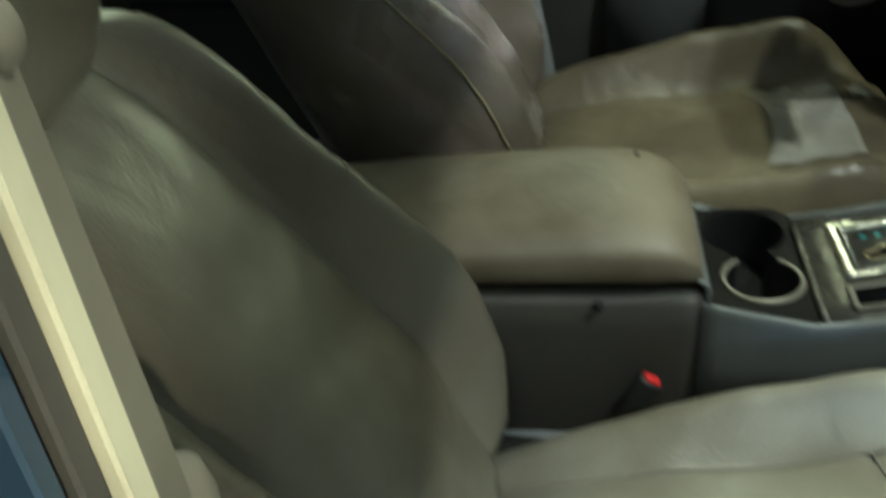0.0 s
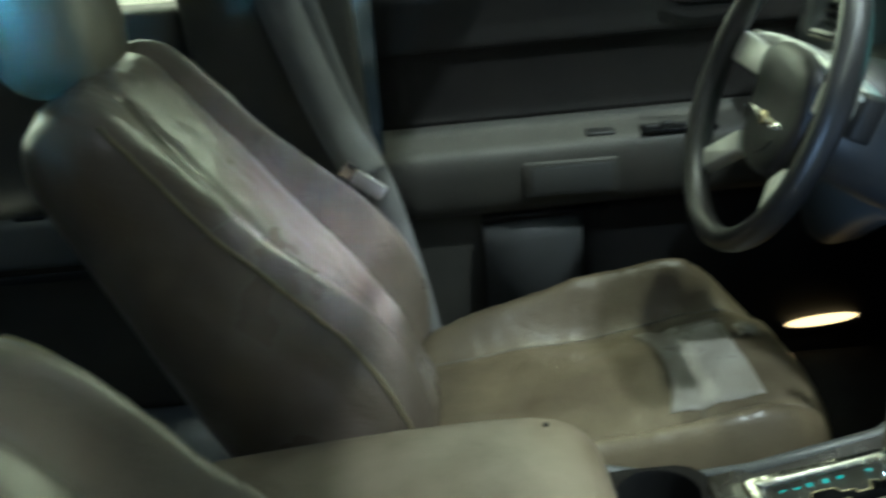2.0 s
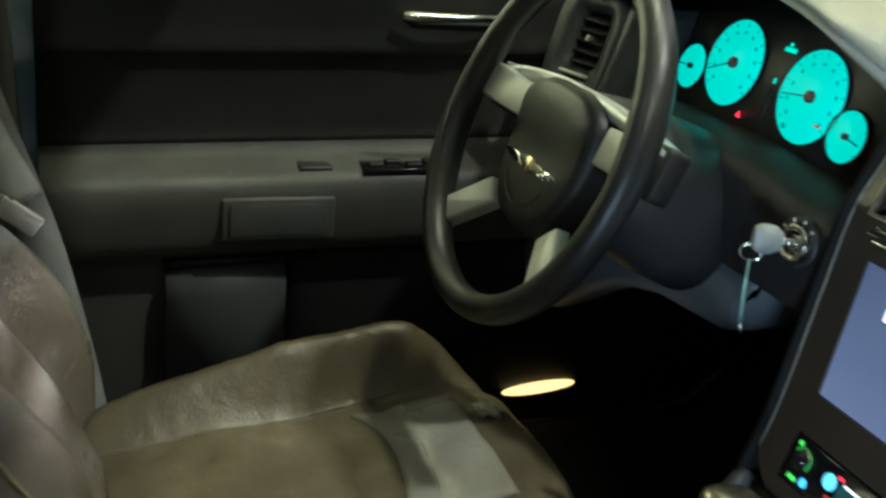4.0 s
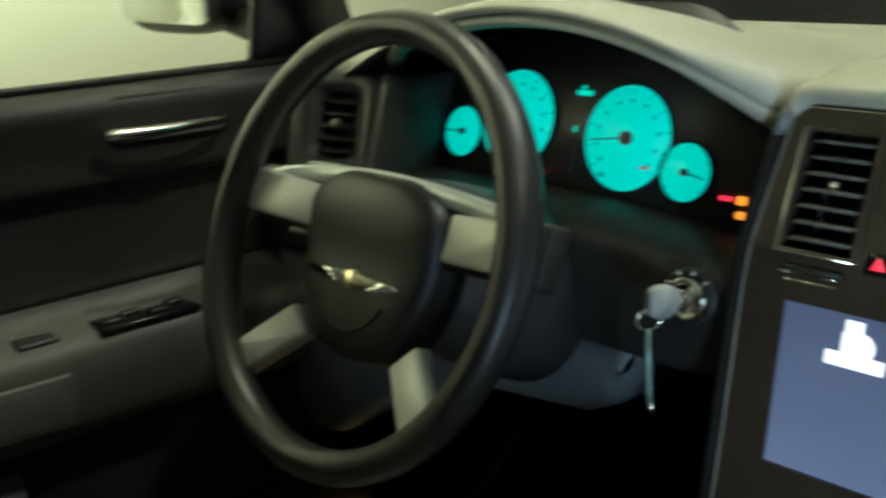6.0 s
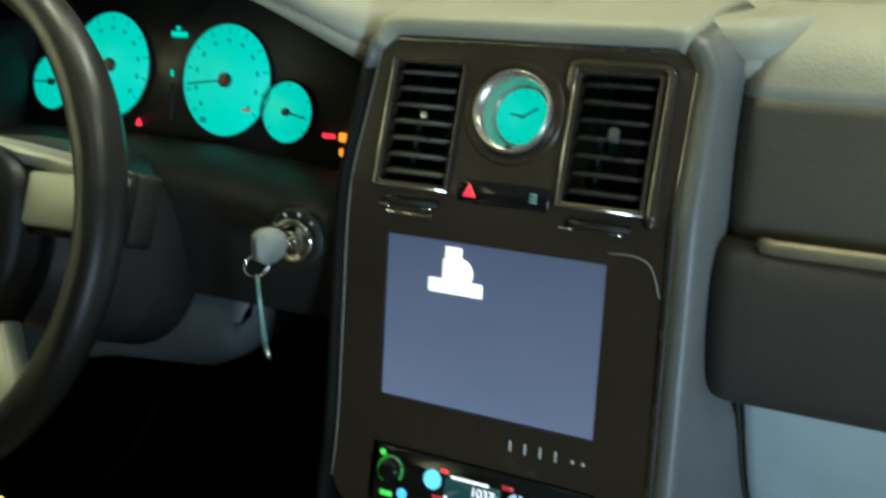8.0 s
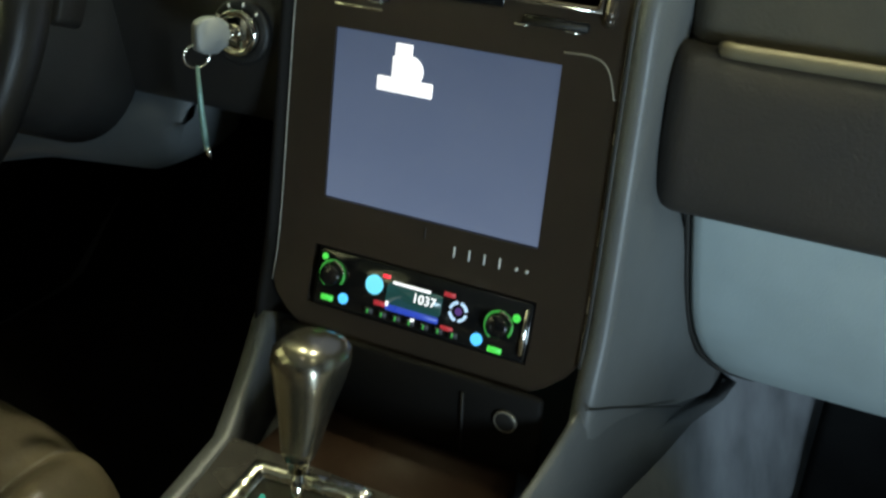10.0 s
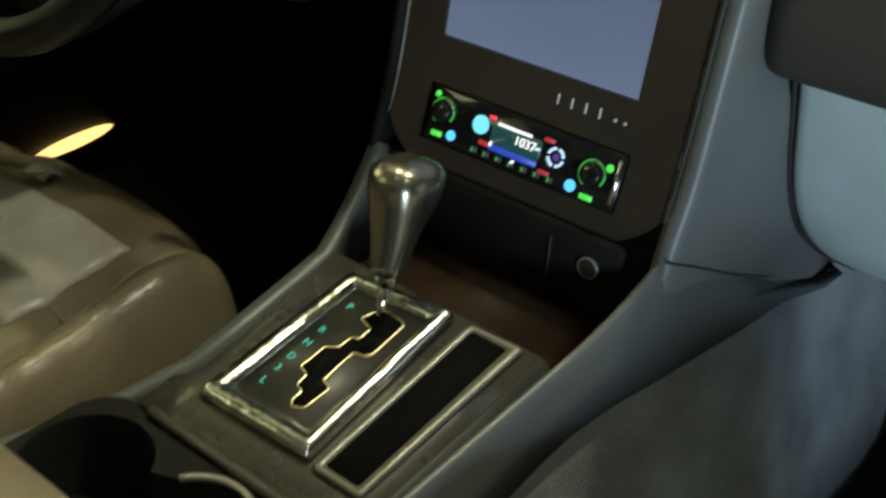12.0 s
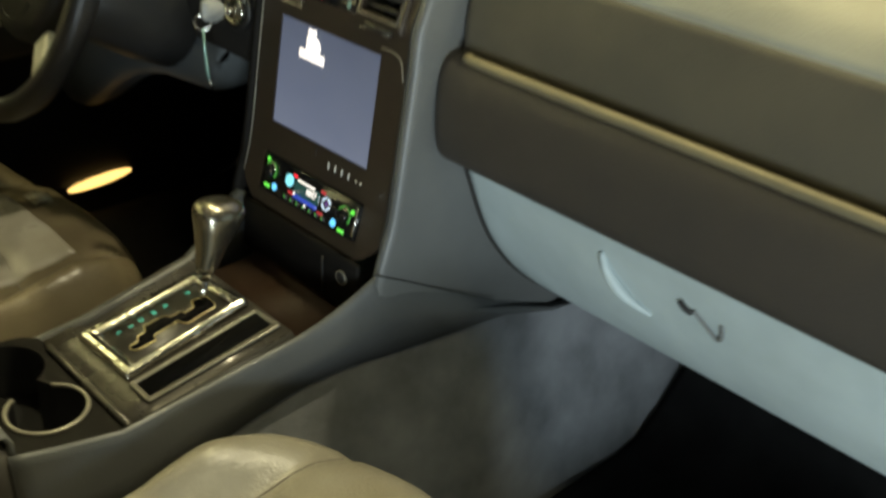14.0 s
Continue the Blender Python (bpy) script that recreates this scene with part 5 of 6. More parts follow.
def armrest():
    arm = thing("armrest", "worn tan vinyl lid of the centre armrest", "armrest")
    rings = []
    for x, k in ((-0.4475, 0.08), (-0.449, 0.35), (-0.453, 0.56), (-0.461, 0.74), (-0.473, 0.87), (-0.490, 0.955), (-0.515, 1.0), (-0.56, 1.02), (-0.65, 1.02), (-0.75, 0.98), (-0.84, 0.92), (-0.88, 0.7)):
        top = 0.372 + 0.052 * k + 0.002 - 0.05 * max(0, -0.6 - x)
        far = interp(x, [-0.88, -0.56, -0.52, -0.49, -0.47, -0.455, -0.4475], [0.100, 0.108, 0.107, 0.101, 0.091, 0.076, 0.058])
        near = interp(x, [-0.88, -0.56, -0.49, -0.46, -0.4475], [0.100, 0.108, 0.107, 0.102, 0.090])
        bot = 0.366 - 0.04 * max(0, -0.6 - x)
        pts = []
        for t in np.linspace(0, 2 * math.pi, 57)[:-1]:
            c, v = spow(math.cos(t), 0.5), spow(math.sin(t), 0.62)
            u = c * (far if c > 0 else near)
            z = (top + bot) / 2 + v * (top - bot) / 2
            if v > 0.5:
                z += 0.004 * (1 - c * c)
            z += 0.0012 * noise.noise(Vector((x * 14, u * 14, 4)))
            pts.append((x, u, z))
        rings.append(pts)
    part("lid", loft(rings), VINYL, arm)
    rows = []
    for q in np.linspace(0, 1, 12):
        y = 0.098 - 0.196 * q
        x = -0.4475 - (0.030 * max(0, (y - 0.05) / 0.048) ** 2)
        rows.append([(x + 0.002, y, 0.330), (x + 0.007, y, 0.345), (x + 0.007, y, 0.366), (x + 0.003, y, 0.374), (x - 0.004, y, 0.377)])
    part("front_trim", sheet(rows, 0.005, (-1, 0, -0.3)), GREY, arm, "grey plastic strip under the lid")
    part("latch_recess", box(-0.4450, -0.4390, 0.020, 0.066, 0.357, 0.364, 0.002), BLACK, arm)
    part("screw_dot", tube([(-0.503, 0.066, 0.421), (-0.503, 0.066, 0.4285)], 0.0028, 10), SLATE, arm)
    box_ = thing("console_box", "grey plastic storage box under the armrest", "console box")
    rings = []
    for z, f in ((0.0, 0.0), (0.2, 0.0), (0.33, 0.0), (0.358, 0.003), (0.3635, 0.008)):
        rings.append([(-0.665 + p.x * 1, p.y, z) for p in rounded([(-0.22 + f, -0.115 + f), (0.222 - f, -0.115 + f), (0.222 - f, 0.115 - f), (-0.22 + f, 0.115 - f)], 0.025, 5)])
    part("bin", loft(rings), BOX_GREY, box_)
    part("plug", tube([(-0.549, -0.112, 0.361), (-0.549, -0.1175, 0.361)], 0.005, 12), BLACK, box_, "small black plug")


console()
shifter()
armrest()

# ---------------------------------------------------------------- seats


SOFT_LINES = {}


def soft(x, xs, ys):
    """Like interp, but rounded at the knots."""
    key = (tuple(xs), tuple(ys))
    if key not in SOFT_LINES:
        line = curve([(a, 0, b) for a, b in zip(xs, ys)], 6)
        SOFT_LINES[key] = ([p.x for p in line], [p.z for p in line])
    return interp(x, *SOFT_LINES[key])


def make_seat(y0, label, worn, h0, h1, deep, tall=1.0):
    s = thing("bucket_seat", label, "seat", group="front seats", at=(0, y0, 0))
    axis0, axis1 = Vector((-0.700, y0, 0.25)), Vector((-0.985, y0, 0.752))
    axis1 = axis0.lerp(axis1, tall)
    along = (axis1 - axis0).normalized()
    n = Vector((-along.z * -1, 0, along.x * -1)).normalized()

    bolster = [0.112, 0.146, 0.152, 0.130, 0.094, 0.078, 0.062, 0.035] if worn else [0.118, 0.150, 0.164, 0.154, 0.130, 0.113, 0.080, 0.034]

    def half_at(k):
        return soft(k, [0, 0.12, 0.45, 0.62, 0.78, 0.88, 0.95, 0.985, 1], [0.225, 0.240, 0.240, 0.232, 0.218, 0.205, 0.182, 0.150, 0.09])

    def back_point(k, u, front, lift=0.0):
        """A point of the backrest: k up the back, u across (-1 to 1)."""
        half = half_at(k) + (soft(k, [0.6, 0.8, 0.93, 1], [0.004, 0.022, 0.046, 0.06] if worn else [0.012, 0.034, 0.060, 0.075]) if u * y0 < 0 else 0)
        thick = soft(k, [0, 0.25, 0.6, 0.85, 0.95, 1], [0.118, 0.112, 0.095, 0.078, 0.060, 0.03])
        mid = axis0.lerp(axis1, k)
        a = abs(u)
        if front:
            c = soft(k, [0, 0.2, 0.4, 0.6, 0.8, 0.95, 1], [0.112, 0.114, 0.102, 0.090, 0.076, 0.060, 0.035]) + (0.0 if worn else 0.020 * min(1, 3 * k, 4 * (1 - k)))
            c -= (0.026 if worn and u * y0 > 0 else 0.010) * min(1.0, a / 0.5) ** 3
            w = max(0.0, min(1.0, (a - 0.49) / 0.24))
            w = w * w * (3 - 2 * w)
            v = c * (1 - w) + soft(k, [0, 0.13, 0.3, 0.46, 0.65, 0.8, 0.93, 1], bolster) * w
            v -= 0.005 * math.exp(-((a - 0.50) / 0.03) ** 2) * min(1, 8 * (1 - k))
            v *= math.sqrt(max(0.0, 1 - max(0.0, (a - 0.70) / 0.30) ** 2))
            v += 0.008 * math.exp(-((k - 0.30) / 0.16) ** 2) * max(0, 1 - (a / 0.5) ** 2)
            v += 0.005 * noise.noise(Vector((u * 3, k * 7, y0 * 9))) + 0.0018 * noise.noise(Vector((u * 11, k * 22, y0 * 5)))
        else:
            v = -thick * max(0.0, 1 - a ** 3.2) ** 0.42
        return mid + Vector((0, u * half, 0)) + n * (v + lift)
    us = [math.sin(math.pi / 2 * q) for q in np.linspace(-1, 1, 61)]
    rings = []
    for k in np.linspace(0, 1, 56):
        rings.append([back_point(k, u, True) for u in us] + [back_point(k, u, False) for u in us[::-1]][1:-1])
    part("backrest", loft(rings), LEATHER_WORN if worn else LEATHER, s)
    for g in (-1, 1):
        line = curve([(0.93, 0.46, 0), (0.80, 0.49, 0), (0.66, 0.50, 0), (0.45, 0.50, 0), (0.25, 0.50, 0), (0.04, 0.49, 0)], 8)
        part("back_seam", tube([back_point(p.x, g * p.y, True, 0.0) for p in line], 0.0011, 6), SEAM_DARK, s)
        part("bolster_piping", tube([back_point(k, g * 0.89, True, 0.001) for k in np.linspace(0.06, 0.93, 40)], 0.0024, 6), PIPING, s, "yellowed bolster piping")
        part("bolster_crease", tube([back_point((0.575 if worn else 0.35) + (0.11 if worn else 0.29) * q, g * q, True, 0.0) for q in np.linspace(0.47, 0.92, 14)], 0.0010, 6), SEAM_DARK, s)
    # cushion

    def cushion_point(k, u, top):
        x = -0.665 + 0.562 * k - 0.055 * abs(u) ** 3 * max(0, (k - 0.6) / 0.4)
        half = soft(k, [0, 0.15, 0.5, 0.8, 0.93, 1], [0.205, 0.225, 0.245, 0.245, 0.234, 0.208])
        high = soft(k, [0, 0.3, 0.6, 0.82, 0.92, 0.97, 1], [0.265, 0.272, 0.284, 0.310, 0.306, 0.284, 0.236])
        a = abs(u)
        e = max(0.0, 1 - a ** 4) ** 0.45
        if top:
            z = 0.165 + (high - 0.165) * e
            z += (0.099 if u * y0 > 0 else 0.076 if worn else 0.066) * math.exp(-((a - 0.84) / 0.19) ** 2) * soft(k, [0, 0.1, 0.25, 0.5, 0.70, 0.8, 0.9, 1], [0.15, 0.42, 0.72, 0.96, 1.03, 0.93, 0.60, 0.0] if worn else [0.0, 0.12, 0.40, 0.85, 0.95, 0.72, 0.35, 0.0])
            z += 0.012 * max(0.0, 1 - (a / 0.56) ** 2) * soft(k, [0, 0.3, 0.62, 0.84, 1], [0.0, 0.4, 1.0, 1.0, 0.2])
            z -= 0.005 * math.exp(-((a - 0.56) / 0.035) ** 2)
            z -= 0.004 * math.exp(-((k - 0.66 - 0.05 * (1 - a)) / 0.02) ** 2) * (a < 0.56)
            if worn:
                z += 0.0035 * abs(noise.noise(Vector((u * 2.2 + 3 * k, k * 13 - 4 * u, 8)))) * max(0, 1 - (a / 0.7) ** 4) + 0.002 * noise.noise(Vector((u * 5, k * 40, 3))) * (a < 0.9)
            z += 0.006 * noise.noise(Vector((u * 3 + 5, k * 6, y0 * 7))) + 0.002 * noise.noise(Vector((u * 9, k * 17, y0)))
        else:
            z = 0.165 - 0.05 * e
        return Vector((x, y0 + u * half, z))
    rings = []
    for k in np.linspace(0, 1, 56):
        rings.append([cushion_point(k, u, True) for u in us] + [cushion_point(k, u, False) for u in us[::-1]][1:-1])
    part("cushion", loft(rings), LEATHER_SEAT if worn else LEATHER_INSERT, s)
    if worn:
        # Pool of light on the cushion front, laid on as a pale sheet.
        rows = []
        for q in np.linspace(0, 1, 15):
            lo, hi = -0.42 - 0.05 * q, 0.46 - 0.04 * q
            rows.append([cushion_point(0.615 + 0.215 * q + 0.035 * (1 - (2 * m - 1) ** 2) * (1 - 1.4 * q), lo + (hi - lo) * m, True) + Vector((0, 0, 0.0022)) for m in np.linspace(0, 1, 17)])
        part("thigh_light", sheet(rows, 0.004, (0, 0, -1)), LEATHER_PALE, s, "pale patch of light on the front of the cushion")
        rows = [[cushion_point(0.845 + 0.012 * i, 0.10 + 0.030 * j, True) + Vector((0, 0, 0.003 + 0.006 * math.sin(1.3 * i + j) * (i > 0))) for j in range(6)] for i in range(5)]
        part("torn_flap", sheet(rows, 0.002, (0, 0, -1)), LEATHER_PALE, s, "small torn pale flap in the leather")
    up = Vector((0, 0, 0.0012))
    for u in (-0.56, 0.56):
        part("cushion_seam", tube([cushion_point(k, u, True) + up for k in np.linspace(0.05, 0.93, 36)], 0.0016, 6), SEAM_DARK, s)
    part("cushion_seam", tube([cushion_point(0.66 + 0.05 * (1 - abs(u)), u, True) + up for u in np.linspace(-0.56, 0.56, 24)], 0.0014, 6), SEAM_DARK, s)
    for g in (-1, 1):
        part("cushion_piping", tube([cushion_point(k, g * 0.965, True) for k in np.linspace(0.08, 0.96, 30)], 0.0020, 6), PIPING, s)
    # headrest on two posts
    h0, h1 = Vector((h0[0], y0, h0[1])), Vector((h1[0], y0, h1[1]))
    rings = []
    for k in np.linspace(0, 1, 20):
        m = h0.lerp(h1, k)
        e = max(0.05, 1 - abs(2 * k - 1) ** 4.5) ** 0.4
        w, d = 0.140 * e * soft(k, [0, 0.4, 1], [0.9, 1, 0.92]), deep * e
        rings.append([m + Vector((spow(math.sin(t), 0.75) * d, spow(math.cos(t), 0.7) * w, 0)) for t in np.linspace(0, 2 * math.pi, 41)[:-1]])
    part("headrest", loft(rings), LEATHER, s)
    for g in (-1, 1):
        part("headrest_post", tube([(-0.975, y0 + g * 0.07, 0.72), (h0.x, y0 + g * 0.07, h0.z + 0.035)], 0.006, 12), CHROME, s, "chrome headrest post")
        part("post_guide", tube([(-0.978, y0 + g * 0.07, 0.728), (-0.983, y0 + g * 0.07, 0.748)], 0.012, 14), BLACK, s)
    # base, rails and side shields
    for g in (-1, 1):
        rings = []
        for x, a, b in ((-0.72, 0.12, 0.20), (-0.68, 0.08, 0.24), (-0.4, 0.07, 0.20), (-0.2, 0.08, 0.17), (-0.17, 0.10, 0.15)):
            rings.append([(x, y0 + g * q, z) for q, z in ((0.205, a), (0.232, a + 0.01), (0.238, (a + b) / 2), (0.228, b), (0.205, b))])
        part("side_shield", loft(rings), SLATE, s)
        part("rail", box(-0.70, -0.16, y0 + g * 0.17 - 0.02, y0 + g * 0.17 + 0.02, -0.004, 0.05, 0.004), SLATE, s)
        part("riser", box(-0.62, -0.24, y0 + g * 0.17 - 0.015, y0 + g * 0.17 + 0.015, 0.045, 0.14, 0.004), BLACK, s)
    return s


make_seat(0.385, "worn taupe leather driver seat with creased cushion", True, (-0.992, 0.733), (-1.030, 0.955), 0.062)
passenger = make_seat(-0.385, "smooth taupe leather passenger seat beside the open doorway", False, (-0.905, 0.690), (-0.920, 0.950), 0.078, 0.875)
passenger.matrix_basis = Matrix.Translation((PASS_DX, -0.385, PASS_DZ)) @ Matrix.Translation((-0.66, 0, 0.25)) @ pose(0, 0, 0, 0, PASS_LEAN, 0) @ Matrix.Translation((0.66, 0, -0.25))


def buckles():
    for y, label in ((-0.135, "red-buttoned belt buckle beside the passenger seat"), (0.135, "red-buttoned belt buckle beside the driver seat")):
        b = thing("belt_buckle", label, "belt buckle", group="belt buckles")
        bm = box(-0.012, 0.012, -0.009, 0.009, -0.03, 0.03, 0.004)
        at = pose(-0.511, y, 0.260, 0, 30, 0)
        bm.transform(at)
        part("housing", bm, BLACK, b)
        bm = box(-0.008, 0.008, -0.006, 0.006, 0.027, 0.0325, 0.001)
        bm.transform(at)
        part("button", bm, RED_PLASTIC, b, "red release button")
        part("stem", tube([(-0.526, y, 0.236), (-0.56, y, 0.18), (-0.58, y, 0.11)], 0.007, 8), BLACK, b)


buckles()

# ---------------------------------------------------------------- doors, pillars, belts


def door_profile():
    return curve([(0, 0.87, 0.758), (0, 0.835, 0.762), (0, 0.812, 0.757), (0, 0.800, 0.742), (0, 0.803, 0.715), (0, 0.806, 0.69), (0, 0.806, 0.662), (0, 0.815, 0.650), (0, 0.822, 0.63), (0, 0.822, 0.58), (0, 0.818, 0.545),
                  (0, 0.800, 0.528), (0, 0.770, 0.520), (0, 0.742, 0.513), (0, 0.730, 0.500), (0, 0.727, 0.47), (0, 0.734, 0.425), (0, 0.748, 0.405), (0, 0.768, 0.396), (0, 0.772, 0.36), (0, 0.775, 0.22), (0, 0.80, 0.06)], 3)


def doors():
    d = thing("driver_door", "grey driver door panel with dark upper and chrome handle", "car door")
    prof = door_profile()
    xs = np.linspace(-0.655, 0.42, 20)
    idx = [i for i, p in enumerate(prof) if p.z > 0.655]
    cut1, cut2 = max(idx), max(i for i, p in enumerate(prof) if p.z > 0.535)

    def strip(a, b):
        return sheet([[(x, p.y, p.z + 0.016 * (x + 0.3)) for p in prof[a:b + 1]] for x in xs], 0.02, (0, 1, 0))
    part("upper_panel", strip(0, cut1), SLATE, d, "dark grey upper panel")
    part("insert", strip(cut1, cut2), INSERT, d, "dark padded insert")
    cut3 = max(i for i, p in enumerate(prof) if p.z > 0.40)
    part("armrest", strip(cut2, cut3), DOOR_GREY, d)
    xs = np.linspace(-0.655, -0.354, 6)
    part("lower_panel", strip(cut3, len(prof) - 1), DOOR_GREY, d)
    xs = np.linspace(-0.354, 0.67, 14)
    part("lower_front", strip(cut3, len(prof) - 1), BLACK, d, "black lower front of the door")
    part("window_seal", tube([(x, 0.842, 0.765 + 0.016 * (x + 0.3)) for x in np.linspace(-0.66, 0.28, 8)], 0.006, 8), BLACK, d, "black window seal")
    # handle in its bowl
    bowl = part("handle_bowl", ring_prism(rect(0.150, 0.056, 0.014, 5), rect(0.132, 0.042, 0.010, 5), basis((-0.108, 0.803, 0.728), (-1, 0, 0.0), (0, 0, 1)) @ Matrix.Translation((0, 0, 0)), 0.006, 0.002), SLATE, d)
    part("bowl_back", box(-0.176, -0.04, 0.8035, 0.812, 0.705, 0.752, 0.003), BLACK, bowl)
    rows = []
    for x in np.linspace(-0.196, -0.042, 16):
        t = (x + 0.119) / 0.077
        o = 0.790 - 0.010 * (1 - t * t)
        h = 0.0058 * (1 - 0.35 * t)
        rows.append([(x, o, 0.716 + h + 0.002 * t), (x, o - 0.004, 0.716 + 0.002 * t), (x, o, 0.716 - h + 0.002 * t), (x, o + 0.005, 0.716 + 0.002 * t)])
    part("handle", loft(rows), BRIGHT, d, "bright chrome door handle")
    # switch panel and pull cup in the armrest
    sw = part("switch_panel", box(-0.250, -0.130, 0.733, 0.778, 0.515, 0.5215, 0.002), GLOSS_BLACK, d, "black window switch panel")
    for i in range(4):
        part("switch", box(-0.243 + 0.027 * i, -0.221 + 0.027 * i, 0.741 + 0.014 * (i % 2), 0.753 + 0.014 * (i % 2), 0.5205, 0.5265, 0.002), BLACK, sw)
    cup = part("pull_cup", box(-0.440, -0.290, 0.7225, 0.731, 0.428, 0.487, 0.004), DOOR_GREY, d)
    # Raised dark block gives the cup the shade of a hollow; nothing is cut.
    part("cup_shade", box(-0.430, -0.300, 0.7205, 0.7235, 0.434, 0.480, 0.003), CHARCOAL, cup)
    part("pull_hollow", box(-0.335, -0.290, 0.748, 0.785, 0.5135, 0.5205, 0.003), BLACK, d)
    # map pocket
    part("map_pocket", sheet([[(-0.505, 0.766, 0.376), (-0.505, 0.752, 0.366), (-0.505, 0.747, 0.340), (-0.500, 0.746, 0.12)], [(-0.43, 0.766, 0.380), (-0.43, 0.751, 0.370), (-0.43, 0.746, 0.344), (-0.43, 0.745, 0.12)], [(-0.345, 0.770, 0.384), (-0.345, 0.757, 0.374), (-0.345, 0.752, 0.350), (-0.345, 0.750, 0.12)]], 0.008, (0, 1, 0)), POCKET, d)
    part("pocket_slot", sheet([[(x, 0.768, 0.394 + 0.016 * (x + 0.3)), (x, 0.760, 0.381 + 0.03 * (x + 0.43))] for x in (-0.507, -0.43, -0.30)], 0.004, (0, 1, 0)), BLACK, d, "black slot of the map pocket")
    # courtesy lamp low in the door
    lamp = part("courtesy_lamp", prism(rect(0.16, 0.040, 0.018, 5), basis((0.078, 0.794, 0.138), (1, 0, 0.05), (0, 0.15, 1)), 0.008, 0.003), BLACK, d)
    bm = bmesh.new()
    bmesh.ops.create_uvsphere(bm, u_segments=28, v_segments=14, radius=1)
    bm.transform(pose(0.078, 0.784, 0.138, 0, -4, 0) @ Matrix.Diagonal((0.064, 0.008, 0.0095, 1)))
    part("lens", bm, WARM_GLOW, lamp, "glowing warm lens")
    # window
    g = link("window_2", sheet([[(x, 0.85, 0.76), (x, 0.80, 0.98), (x, 0.70, 1.14)] for x in np.linspace(-0.68, 0.26, 5)], 0.004, (0, 1, 0)), GLASS, smooth=False)
    g.visible_shadow = False
    tagged(g, "clear driver door window", "window", kind="structure")
    # front corner: sail panel and mirror
    sail = part("sail_panel", sheet([[(0.030, 0.848, 0.768), (0.032, 0.845, 0.780), (0.020, 0.80, 0.92)], [(0.10, 0.850, 0.768), (0.10, 0.842, 0.80), (0.06, 0.80, 0.92)], [(0.19, 0.852, 0.762), (0.185, 0.848, 0.775), (0.10, 0.80, 0.90)]], 0.012, (0, 1, 0)), BLACK, d)
    m = thing("side_mirror", "black door mirror housing with a pale mirror glass", "mirror")
    rings = []
    for x, f in ((0.050, 0.93), (0.056, 0.98), (0.075, 1.0), (0.12, 0.95), (0.16, 0.75), (0.185, 0.4)):
        rings.append([(x, 1.085 + spow(math.cos(t), 0.6) * 0.140 * f, 0.872 + spow(math.sin(t), 0.6) * 0.076 * f) for t in np.linspace(0, 2 * math.pi, 41)[:-1]])
    part("housing", loft(rings), BLACK, m)
    mg = basis((0.0485, 1.085, 0.873), (0, -1, 0), (0, 0, 1))
    part("mirror_glass", prism([(p[0], p[1]) for p in rect(0.242, 0.122, 0.030, 6)], mg, 0.003), MIRROR, m)
    part("arm", loft([[(0.08, y, z - h), (0.15, y, z - h), (0.15, y, z + h), (0.08, y, z + h)] for y, z, h in ((0.865, 0.800, 0.016), (0.92, 0.806, 0.016), (0.985, 0.822, 0.020))]), BLACK, m)
    # rear door
    r = thing("rear_door", "grey rear door panel with an armrest pull", "car door")
    prof2 = curve([(0, 0.87, 0.750), (0, 0.815, 0.750), (0, 0.803, 0.73), (0, 0.806, 0.66), (0, 0.815, 0.56), (0, 0.80, 0.47), (0, 0.75, 0.455), (0, 0.735, 0.43), (0, 0.745, 0.37), (0, 0.775, 0.34), (0, 0.78, 0.2), (0, 0.80, 0.06)], 4)
    part("panel", sheet([[(x, p.y, p.z) for p in prof2] for x in np.linspace(-1.95, -0.93, 12)], 0.02, (0, 1, 0)), REAR_DOOR, r)
    part("armrest", box(-1.55, -1.05, 0.735, 0.79, 0.37, 0.455, 0.015, 3), GREY, r)
    part("pull_hollow", box(-1.30, -1.10, 0.732, 0.738, 0.350, 0.365, 0.002), BLACK, r)
    part("switch", box(-1.24, -1.19, 0.742, 0.775, 0.452, 0.460, 0.002), BLACK, r)
    g = link("window_3", sheet([[(x, 0.85, 0.76), (x, 0.80, 0.98), (x, 0.70, 1.14)] for x in np.linspace(-1.9, -0.95, 4)], 0.004, (0, 1, 0)), GLASS, smooth=False)
    g.visible_shadow = False
    tagged(g, "clear rear door window", "window", kind="structure")


doors()


